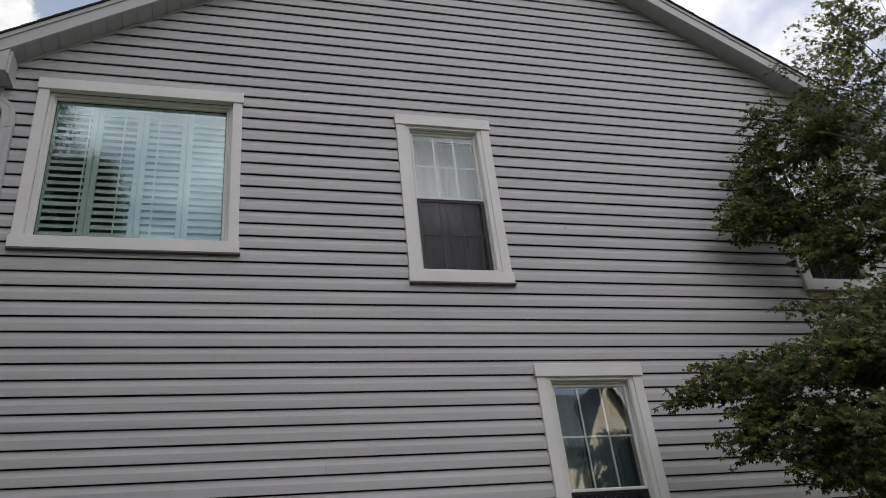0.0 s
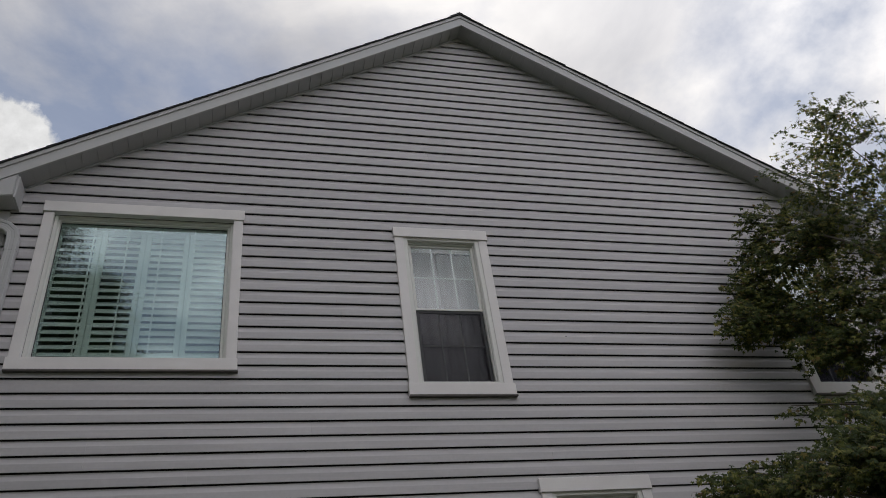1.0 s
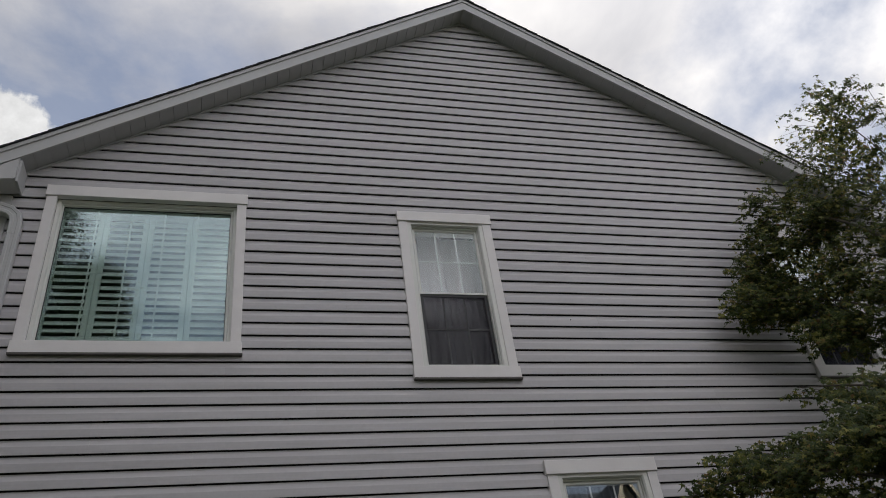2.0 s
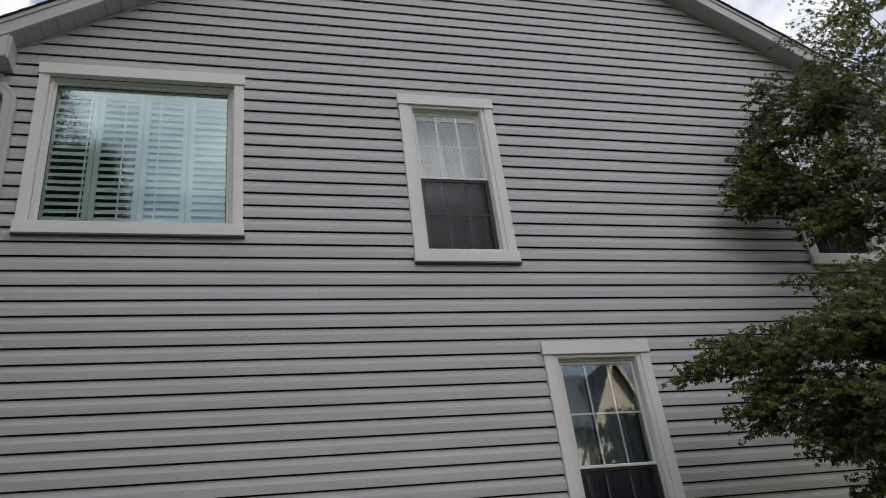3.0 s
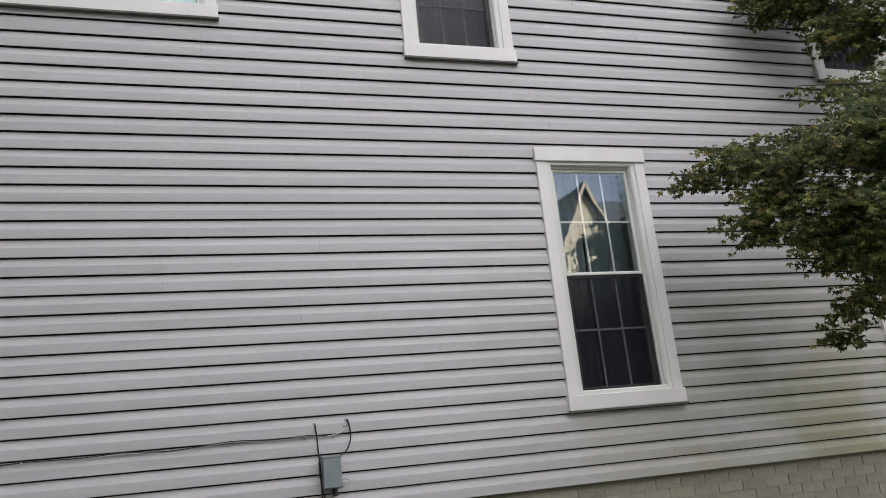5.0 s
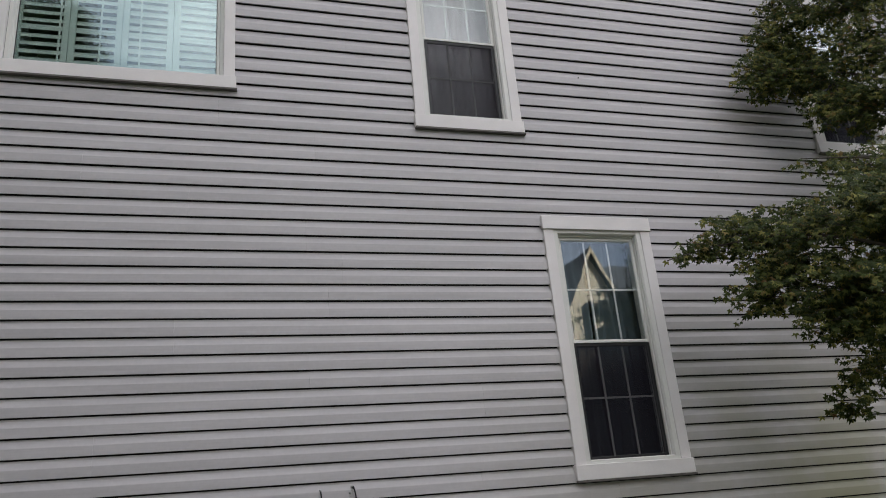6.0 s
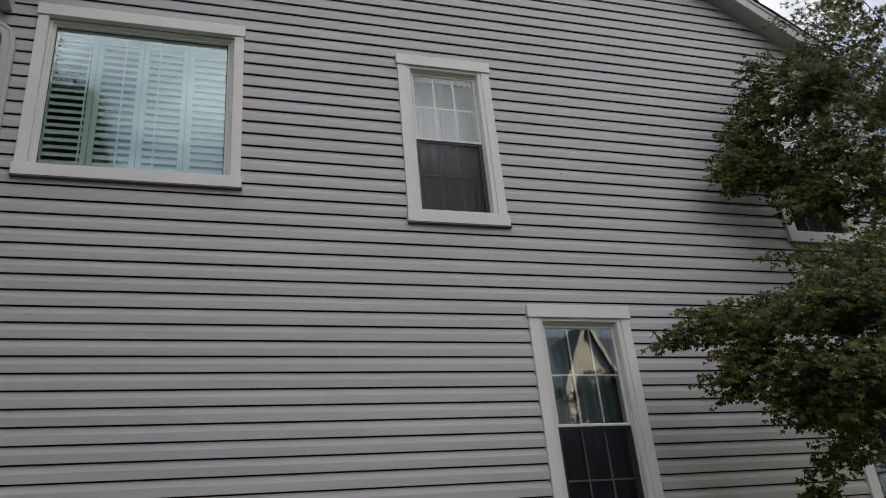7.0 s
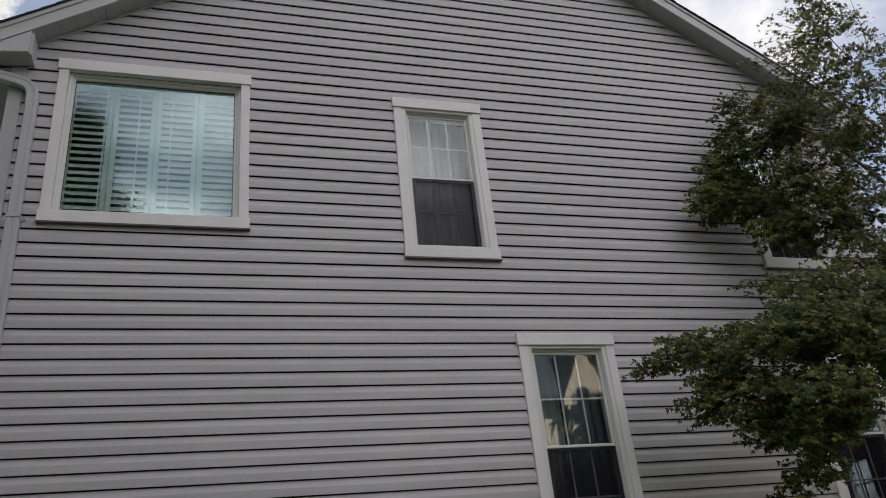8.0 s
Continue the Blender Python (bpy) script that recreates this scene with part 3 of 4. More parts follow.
def hung_window(name, label, glass):
    """A double-hung window: upper sash in front, lower sash behind an insect screen."""
    x0, x1, z0, z1 = WINDOWS[name]
    win = thing(name, ((x0 + x1) / 2, TRIM_Y, z0), label, "window", "windows of the gable wall", kind="structure")
    a, b, c, d = trim_boards(win, x0, x1, z0, z1, 0.048)
    part("window_frame", ring(a - 0.002, b + 0.002, c - 0.002, d + 0.002, 0.012, TRIM_Y + 0.045, WALL_Y + 0.13, slope=0.008, wz=0.018), VINYL, win)
    a, b, c, d = a + 0.010, b - 0.010, c + 0.016, d - 0.016
    m = c + (d - c) * 0.512
    y = TRIM_Y + 0.062
    upper = part("upper_sash", ring(a, b, m - 0.018, d, 0.024, y, y + 0.03, slope=0.006), VINYL, win)
    pane(a + 0.022, b - 0.022, m + 0.004, d - 0.022, y + 0.010, glass, upper)
    grid_bars(upper, a + 0.022, b - 0.022, m + 0.004, d - 0.022, y + 0.019, 3, 2)
    y2 = TRIM_Y + 0.096
    lower = part("lower_sash", ring(a, b, c, m + 0.014, 0.026, y2, y2 + 0.03, slope=0.006), VINYL, win)
    pane(a + 0.024, b - 0.024, c + 0.024, m - 0.010, y2 + 0.010, GLASS_LOW, lower)
    grid_bars(lower, a + 0.024, b - 0.024, c + 0.024, m - 0.010, y2 + 0.003, 3, 2)
    ys = TRIM_Y + 0.070
    sc = part("insect_screen", ring(a + 0.003, b - 0.003, c - 0.004, m - 0.0195, 0.028, ys, ys + 0.01, slope=0.002), SCREEN_FRAME, win, "half-height insect screen in a dark frame")
    part("screen_mesh", box(a + 0.026, b - 0.026, ys + 0.004, ys + 0.005, c + 0.019, m - 0.042), MESH, sc, "fine dark insect mesh")
    return win


def picture_window(name, label):
    x0, x1, z0, z1 = WINDOWS[name]
    win = thing(name, ((x0 + x1) / 2, TRIM_Y, z0), label, "window", "windows of the gable wall", kind="structure")
    a, b, c, d = trim_boards(win, x0, x1, z0, z1, back=0.050)
    part("window_frame", ring(a - 0.002, b + 0.002, c - 0.002, d + 0.002, 0.022, TRIM_Y + 0.072, WALL_Y + 0.13, slope=0.012), VINYL, win)
    a, b, c, d = a + 0.019, b - 0.019, c + 0.019, d - 0.019
    y = TRIM_Y + 0.096
    part("gasket", ring(a, b, c, d, 0.006, y - 0.006, y + 0.001), BLACK, win)
    pane(a + 0.002, b - 0.002, c + 0.002, d - 0.002, y + 0.002, GLASS_WIDE, win)
    grid_bars(win, a, b, c, d, y + 0.012, 5, 4, 0.014)
    return win


picture_window("window_1", "large white-framed picture window with a 5 by 4 grid")
hung_window("window_2", "white double-hung window with grids and a half screen", GLASS_LOW)
tall = hung_window("window_3", "tall white double-hung window with grids and a half screen", GLASS)
part("loose_bar", tube([(4.150, TRIM_Y + 0.112, 2.447), (4.156, TRIM_Y + 0.110, 2.400), (4.160, TRIM_Y + 0.112, 2.335)], 0.007, 6, 0.6), GRID, tall, "short glazing bar end that has come loose and hangs")
hung_window("window_4", "white double-hung window half hidden by the maple", GLASS)
hung_window("window_5", "tall white double-hung window behind the maple", GLASS)

# window in the east side wall, its light is seen through the corner room
side_win = thing("window_6", (RIGHT, 7.77, 2.1), "bright side window with white bars, seen through the corner room", "window", kind="structure")
y0, y1, z0, z1 = SIDE_HOLE[0]
sb = bmesh.new()
for za, zb in ((z0, z0 + 0.05), (z1 - 0.05, z1)):
    add_box(sb, RIGHT - 0.12, RIGHT - 0.05, y0 + 0.0505, y1 - 0.0505, za, zb)
for ya, yb in ((y0, y0 + 0.05), (y1 - 0.05, y1)):
    add_box(sb, RIGHT - 0.12, RIGHT - 0.05, ya, yb, z0, z1)
part("window_frame", sb, VINYL, side_win)
y = (y0 + y1) / 2
part("glazing_bar", box(RIGHT - 0.09, RIGHT - 0.08, y - 0.011, y + 0.011, z0 + 0.05, z1 - 0.05), VINYL, side_win)
part("glazing_bar", box(RIGHT - 0.079, RIGHT - 0.07, y0 + 0.05, y1 - 0.05, 2.589, 2.611), VINYL, side_win)
sp = part("pane", box(RIGHT - 0.068, RIGHT - 0.065, y0 + 0.05, y1 - 0.05, z0 + 0.05, z1 - 0.05), GLASS, side_win)
sp.visible_shadow = False


# ---- behind the panes ----
def shutter_panel(x0, x1, z0, z1, y, tilt):
    """A louvred interior shutter leaf."""
    ob = thing("shutter_panel", ((x0 + x1) / 2, y, z0), "white louvred plantation shutter leaf, slats half open", "shutter", "shutters behind the picture window")
    for a, b in ((x0 + 0.002, x0 + 0.048), (x1 - 0.048, x1 - 0.002)):
        part("stile", box(a, b, y, y + 0.028, z0, z1, 0.003), SHUTTER, ob)
    for a, b in ((z0, z0 + 0.06), (z1 - 0.085, z1)):
        part("rail", box(x0 + 0.0485, x1 - 0.0485, y, y + 0.028, a, b, 0.003), SHUTTER, ob)
    lo, hi = z0 + 0.06, z1 - 0.085
    n = int((hi - lo) / 0.0705)
    gap = (hi - lo) / n
    me = None
    for i in range(n):
        z = lo + gap * (i + 0.5)
        if me is None:
            bm = bmesh.new()
            w = (x1 - x0) / 2 - 0.050
            prof = [(-0.037, 0), (-0.02, 0.0045), (0.02, 0.0045), (0.037, 0), (0.02, -0.0045), (-0.02, -0.0045)]
            A = [bm.verts.new((-w, p, q)) for p, q in prof]
            B = [bm.verts.new((w, p, q)) for p, q in prof]
            for k in range(6):
                bm.faces.new((A[k], A[(k + 1) % 6], B[(k + 1) % 6], B[k]))
            bm.faces.new(A[::-1])
            bm.faces.new(B)
            bmesh.ops.recalc_face_normals(bm, faces=bm.faces[:])
            me = bpy.data.meshes.new("louvre")
            bm.to_mesh(me)
            bm.free()
            me.materials.append(SHUTTER)
        s = new("louvre", me)
        s.parent = ob
        s.matrix_basis = Matrix.Translation((0, 0.014, z - z0)) @ Matrix.Rotation(tilt + random.uniform(-0.02, 0.02), 4, "X")


wx0, wx1, wz0, wz1 = WINDOWS["window_1"]
sx0, sx1 = wx0 + 0.105, wx1 - 0.105
for i in range(4):
    a = sx0 + (sx1 - sx0) * i / 4
    shutter_panel(a, a + (sx1 - sx0) / 4, wz0 + 0.11, wz1 - 0.12, WALL_Y + 0.145, radians((57, 60, 66, 66)[i]))


def curtain(x0, x1, z0, z1, y, mat, folds, depth, label, seed):
    """A hanging cloth with uneven folds."""
    rng = random.Random(seed)
    bm = bmesh.new()
    n = folds * 8
    phase = [rng.uniform(-0.5, 0.5) for _ in range(folds + 2)]
    rows = []
    for k in range(9):
        v = k / 8
        row = []
        for i in range(n + 1):
            u = i / n
            f = u * folds
            j = int(f)
            wob = phase[j] * (1 - (f - j)) + phase[min(j + 1, folds)] * (f - j)
            yy = y + depth * math.sin(2 * math.pi * f + wob * 2) * (0.6 + 0.4 * v) + 0.3 * depth * math.sin(5.3 * f + 2 * v)
            row.append(bm.verts.new((x0 + (x1 - x0) * u + 0.006 * math.sin(9 * v + f), yy, z1 - (z1 - z0) * v)))
        rows.append(row)
    for a, b in zip(rows, rows[1:]):
        for i in range(n):
            bm.faces.new((a[i], a[i + 1], b[i + 1], b[i]))
    ret = bmesh.ops.extrude_face_region(bm, geom=bm.faces[:])
    for v in [g for g in ret["geom"] if isinstance(g, bmesh.types.BMVert)]:
        v.co.y += 0.002
    bmesh.ops.recalc_face_normals(bm, faces=bm.faces[:])
    ob = part("curtain", bm, mat, smooth=True)
    return tagged(ob, label, "curtain")


a, b, c, d = WINDOWS["window_2"]
curtain(a + 0.05, (a + b) / 2 + 0.02, c + 0.1, d - 0.05, WALL_Y + 0.27, SHEER, 4, 0.009, "white sheer curtain drawn behind the window", 3)
curtain((a + b) / 2 - 0.02, b - 0.05, c + 0.1, d - 0.05, WALL_Y + 0.31, SHEER, 4, 0.009, "white sheer curtain drawn behind the window", 4)
a, b, c, d = WINDOWS["window_3"]
curtain(a + 0.05, a + 0.46, c + 0.05, d - 0.02, WALL_Y + 0.22, DRAPE, 5, 0.028, "dark slate drape hanging in folds behind the window", 5)
curtain(b - 0.50, b - 0.05, c + 0.05, d - 0.02, WALL_Y + 0.25, DRAPE, 5, 0.028, "dark slate drape hanging in folds behind the window", 6)


# ---- junction box and cables on the wall ----
CY = WALL_Y - 0.028
jb = thing("junction_box", (1.585, WALL_Y - 0.02, 1.517), "grey plastic utility box screwed to the siding", "utility box")
part("body", box(1.530, 1.642, 6.600, WALL_Y - 0.019, 1.520, 1.712, 0.006), BOX_GREY, jb)
hood = bmesh.new()
add_box(hood, 1.522, 1.650, 6.588, WALL_Y - 0.018, 1.7125, 1.726, 0.004)
part("hood", hood, BOX_GREY, jb)
part("cover", box(1.527, 1.645, 6.590, 6.5995, 1.524, 1.7115, 0.004), BOX_GREY, jb, "slightly dished grey cover")
part("hasp", tube(curve_points([(1.643, 6.62, 1.565), (1.668, 6.62, 1.575), (1.695, 6.63, 1.567), (1.70, 6.635, 1.556), (1.675, 6.63, 1.549), (1.645, 6.622, 1.552)], 5), 0.0035, 6), STEEL, jb, "small bent wire hasp")
part("gland", tube([(1.600, 6.64, 1.5195), (1.600, 6.64, 1.498), (1.603, 6.64, 1.47)], 0.018, 10), BLACK, jb, "black cable gland")


jb.location = Vector(jb.location) + Vector((-0.027, 0, -0.016))


def cable(points, r, mat, label, shift=(0, 0, 0)):
    points = [Vector(p) + Vector(shift) for p in points]
    return tagged(part("cable", tube(curve_points(points, 7), r, 6), mat, smooth=True), label, "cable")


run = [(-1.03, CY, 1.83), (-0.6, CY, 1.815)]
clips = (-0.289, 0.279, 0.922, 1.407)
for x0, x1 in zip(clips, clips[1:] + (1.635,)):
    run += [(x0, CY - 0.002, 1.841 + random.uniform(-0.002, 0.002) + 0.012 * (x0 > 0.6)), ((x0 + x1) / 2 + random.uniform(-0.08, 0.08), CY - 0.006, 1.833 + random.uniform(-0.006, 0.004) + 0.012 * (x0 > 0.6))]
run += [(1.635, CY - 0.002, 1.856), (1.665, CY - 0.004, 1.872), (1.668, CY + 0.004, 1.897)]
cable(run, 0.0038, CABLE_GREY, "thin weathered white cable clipped along the siding")
run2 = [(x, y - 0.004, z + 0.006 + 0.004 * math.sin(7 * x)) for x, y, z in run[:-3]]
cable(run2, 0.003, CABLE, "thin black cable clipped along the siding")
for x in clips + (1.595,):
    cl = tagged(part("cable_clip", box(x - 0.005, x + 0.005, CY - 0.012, CY + 0.006, 1.832, 1.848, 0.002), STEEL), "small metal cable clip nailed to the siding", "cable clip", "cable clips on the wall")
cable([(1.495, CY + 0.012, 1.945), (1.496, CY - 0.012, 1.93), (1.503, CY - 0.012, 1.86), (1.508, CY - 0.016, 1.76), (1.515, CY - 0.016, 1.68), (1.518, CY - 0.016, 1.55), (1.520, CY - 0.02, 1.45), (1.535, CY - 0.02, 1.38)], 0.0048, CABLE, "black cable from a hole in the siding past the box", (-0.025, 0, -0.02))
cable([(1.712, CY + 0.012, 1.958), (1.716, CY - 0.014, 1.955), (1.728, CY - 0.016, 1.90), (1.727, CY - 0.016, 1.83), (1.700, CY - 0.02, 1.765), (1.655, CY - 0.03, 1.735), (1.636, CY - 0.03, 1.715)], 0.0048, CABLE, "black cable looping from the siding into the box", (-0.025, 0, -0.02))
cable([(1.507, CY - 0.024, 1.70), (1.512, CY - 0.024, 1.60), (1.525, CY - 0.024, 1.50), (1.548, CY - 0.02, 1.44), (1.552, CY - 0.018, 1.38)], 0.0042, CABLE, "black cable below the utility box", (-0.025, 0, -0.02))
for x, z in ((1.470, 1.930), (1.682, 1.942), (1.668, 1.902), (1.695, 1.935)):
    tagged(part("cable_clip", box(x - 0.008, x + 0.008, CY - 0.008, CY + 0.01, z - 0.006, z + 0.007, 0.003), STEEL), "small metal wall plate where a cable enters", "cable clip", "cable clips on the wall")

screw = bmesh.new()
add_tube(screw, [(3.905, WALL_Y - 0.024, 5.353), (3.905, WALL_Y - 0.0305, 5.353)], 0.006, 8)
tagged(part("screw", screw, BLACK), "small dark screw head sunk in the grey siding", "screw")


# ---- maple in front of the wall ----
def leaf_shape():
    """One palmate leaf of size 1 in the xy plane, stalk at the origin, tip towards +x."""
    centre = (0.12, 0.0, 0.03)
    spread = (-118, -62, 0, 62, 118)
    length = (0.50, 0.80, 1.0, 0.80, 0.50)
    verts = [centre]
    for i, (s, l) in enumerate(zip(spread, length)):
        a = radians(s)
        if i == 0:
            verts.append((-0.02, -0.10, 0.0))
        verts.append((0.12 + l * math.cos(a), l * math.sin(a), -0.16 * l * l))
        if i < 4:
            mid = radians((s + spread[i + 1]) / 2)
            verts.append((0.12 + 0.37 * math.cos(mid), 0.37 * math.sin(mid), 0.02))
    verts.append((-0.02, 0.10, 0.0))
    faces = [(0, k, k + 1) for k in range(1, len(verts) - 1)]
    return np.array(verts), np.array(faces)


LEAF_V, LEAF_F = leaf_shape()


def leaf_frame(out, rng, droop, tilt, lean=0.0):
    """Axes of a leaf that points along out, droops and is tilted at random."""
    fwd = Vector((out.x + rng.uniform(-0.7, 0.7), out.y + rng.uniform(-0.7, 0.7), -droop + rng.uniform(-0.3, 0.25))).normalized()
    up = Vector((rng.gauss(0, tilt), rng.gauss(lean, tilt), 1.0))
    side = up.cross(fwd).normalized()
    up = fwd.cross(side).normalized()
    return np.array((fwd, side, up))


class Foliage:
    def __init__(self, verts=None, faces=None):
        self.v, self.f, self.n = [], [], 0
        self.verts = LEAF_V if verts is None else verts
        self.faces = LEAF_F if faces is None else faces

    def add(self, at, axes, size):
        self.v.append(self.verts @ axes * size + np.array(at))
        self.f.append(self.faces + self.n)
        self.n += len(self.verts)

    def build(self, name, mat, parent):
        me = bpy.data.meshes.new(name)
        v = np.concatenate(self.v) - np.array(ORIGIN[parent])
        me.from_pydata(v.tolist(), [], np.concatenate(self.f).tolist())
        me.materials.append(mat)
        ob = new(name, me)
        ob.parent = parent
        ORIGIN[ob] = ORIGIN[parent]
        return tagged(ob, kind="stuff")


rng = random.Random(11)
TRUNK = Vector((7.25, 5.25, 0.0))


def reach(x, z):
    """How near the wall the foliage hangs at that place of the tree's outline, drawn at y = 5."""
    def ramp(v, a, b, ya, yb):
        return ya + (yb - ya) * min(1, max(0, (v - a) / (b - a)))
    if z > 5.8:
        return 5.5
    if z > 3.9:
        return ramp(x, 4.9, 6.0, 6.28, 5.3)
    if z > 3.5:
        return ramp(x, 4.6, 5.4, 5.95, 5.2)
    if z < 2.5:
        return 5.75
    return ramp(x, 3.8, 5.0, 5.92, 5.0)


def drawn(x, z, y=None):
    """The place on the tree for a point of its outline drawn at y = 5, and its scale there."""
    y = reach(x, z) if y is None else y
    f = (y - 0.357) / 4.683
    return Vector((0.486 + (x - 0.478) * f, y, 1.591 + (z - 1.498) * f)), f


maple = thing("maple_tree", TRUNK, "green Japanese maple with fine star-shaped leaves close to the wall", "tree")
part("trunk", tube(curve_points([(7.25, 5.25, -0.05), (7.2, 5.28, 1.0), (7.12, 5.32, 2.2), (7.1, 5.35, 3.4), (7.18, 5.36, 4.6), (7.25, 5.4, 5.9)], 5), 0.10, 10, 0.25), BARK, maple, smooth=True)

# limbs: from a height on the trunk out to the foliage sprays
BOUGHS = {
    "low": [(6.62, 4.85, 1.9), (6.1, 4.85, 2.45), (5.5, 4.9, 2.85), (4.9, 4.95, 3.05), (4.3, 5.0, 3.12), (3.75, 5.02, 3.05), (3.38, 5.02, 2.95)],
    "under": [(6.62, 4.87, 2.1), (6.0, 4.7, 2.5), (5.4, 4.75, 2.65), (4.8, 4.9, 2.62), (4.3, 4.95, 2.5)],
    "mid": [(6.62, 4.9, 2.9), (6.2, 4.95, 3.4), (5.6, 5.0, 3.65), (5.1, 5.0, 3.72), (4.6, 5.0, 3.72)],
    "crown": [(6.66, 4.95, 3.6), (6.2, 5.0, 4.1), (5.6, 5.05, 4.4), (5.0, 5.1, 4.5), (4.45, 5.1, 4.45)],
    "crown_up": [(6.7, 5.0, 4.3), (6.3, 5.05, 4.9), (5.8, 5.1, 5.25), (5.2, 5.1, 5.35), (4.9, 5.1, 5.2)],
    "top": [(6.75, 5.03, 5.0), (6.45, 5.08, 5.5), (6.0, 5.1, 5.9), (5.6, 5.1, 6.15)],
    "leader": [(6.78, 5.05, 5.5), (6.7, 5.1, 6.1), (6.4, 5.1, 6.6), (6.2, 5.1, 6.95)],
    "leader_r": [(6.78, 5.05, 5.6), (6.95, 5.1, 6.4), (7.0, 5.1, 7.2)],
}
for key, pts in BOUGHS.items():
    out = [drawn(x, z)[0] for x, y, z in pts[1:]]
    start = Vector((7.14, 5.34, max(1.6, out[0].z - 0.45)))
    part("limb", tube(curve_points([start] + out, 6), 0.010 if key in ("leader", "leader_r", "top") else 0.021, 7, 0.18), BARK, maple, smooth=True)

# sprays: centre, radii, number of leaves
SPRAYS = [
    ((3.53, 5.02, 2.975), (0.12, 0.05, 0.03), 30),
    ((3.60, 5.02, 3.01), (0.26, 0.08, 0.05), 90), ((3.86, 5.00, 3.12), (0.28, 0.26, 0.15), 330), ((4.25, 5.00, 3.17), (0.40, 0.36, 0.18), 700),
    ((4.75, 4.92, 3.20), (0.45, 0.42, 0.20), 900), ((5.30, 4.90, 3.22), (0.45, 0.45, 0.24), 900), ((5.85, 4.88, 3.1), (0.4, 0.45, 0.3), 600),
    ((4.14, 5.00, 2.93), (0.24, 0.26, 0.10), 280), ((4.00, 5.00, 2.74), (0.26, 0.28, 0.17), 330), ((4.38, 4.94, 2.76), (0.36, 0.36, 0.22), 600), ((4.90, 4.90, 2.76), (0.42, 0.42, 0.25), 800),
    ((5.40, 4.88, 2.75), (0.40, 0.42, 0.28), 230), ((4.52, 4.98, 2.56), (0.30, 0.30, 0.15), 420), ((4.92, 4.96, 2.53), (0.32, 0.34, 0.16), 480), ((4.82, 4.98, 2.40), (0.2, 0.3, 0.14), 110), ((4.47, 5.00, 2.05), (0.17, 0.20, 0.12), 150), ((4.72, 4.96, 2.25), (0.24, 0.28, 0.18), 270),
    ((4.70, 5.00, 3.70), (0.24, 0.20, 0.06), 110), ((5.15, 5.00, 3.66), (0.32, 0.34, 0.17), 420), ((5.65, 5.00, 3.62), (0.38, 0.40, 0.26), 650),
    ((4.53, 5.08, 4.44), (0.25, 0.30, 0.20), 480), ((4.88, 5.12, 4.58), (0.30, 0.36, 0.28), 800), ((5.03, 4.88, 4.12), (0.33, 0.30, 0.17), 520),
    ((5.50, 5.00, 4.22), (0.36, 0.36, 0.28), 620), ((5.30, 5.12, 4.72), (0.34, 0.38, 0.26), 620), ((4.93, 5.12, 5.12), (0.20, 0.28, 0.24), 400),
    ((5.30, 5.12, 5.12), (0.34, 0.38, 0.25), 620), ((5.80, 5.10, 4.85), (0.38, 0.40, 0.34), 720), ((5.15, 5.12, 5.52), (0.26, 0.28, 0.20), 330),
    ((5.62, 5.12, 5.52), (0.36, 0.38, 0.25), 520), ((6.15, 5.10, 5.45), (0.38, 0.40, 0.32), 560), ((5.60, 5.12, 5.98), (0.34, 0.30, 0.22), 150),
    ((6.08, 5.12, 6.02), (0.38, 0.36, 0.26), 330), ((6.10, 5.12, 6.55), (0.42, 0.30, 0.26), 190), ((6.62, 5.12, 6.45), (0.45, 0.45, 0.36), 420),
    ((6.75, 5.12, 6.95), (0.45, 0.36, 0.26), 280), ((6.35, 5.12, 6.95), (0.35, 0.3, 0.22), 150), ((6.45, 5.05, 4.3), (0.42, 0.45, 0.4), 560), ((6.35, 5.0, 3.6), (0.4, 0.45, 0.35), 480),
    ((5.05, 4.95, 3.45), (0.34, 0.35, 0.16), 380), ((5.55, 4.95, 3.40), (0.36, 0.40, 0.2), 480), ((5.95, 5.0, 3.95), (0.36, 0.4, 0.26), 480),
    ((4.75, 5.15, 4.80), (0.24, 0.3, 0.2), 380), ((5.15, 5.15, 4.42), (0.3, 0.35, 0.2), 420), ((5.55, 5.2, 5.3), (0.34, 0.36, 0.25), 420), ((6.1, 5.15, 4.55), (0.36, 0.4, 0.34), 520),
    ((6.6, 5.1, 5.2), (0.4, 0.45, 0.4), 520), ((6.6, 5.1, 5.85), (0.4, 0.4, 0.3), 420), ((7.0, 5.1, 6.2), (0.4, 0.4, 0.35), 330), ((7.2, 5.1, 5.6), (0.5, 0.5, 0.5), 500), ((7.2, 5.0, 4.4), (0.5, 0.5, 0.5), 500),
]
crown_leaves = Foliage()
twig_mesh = bmesh.new()
single = []
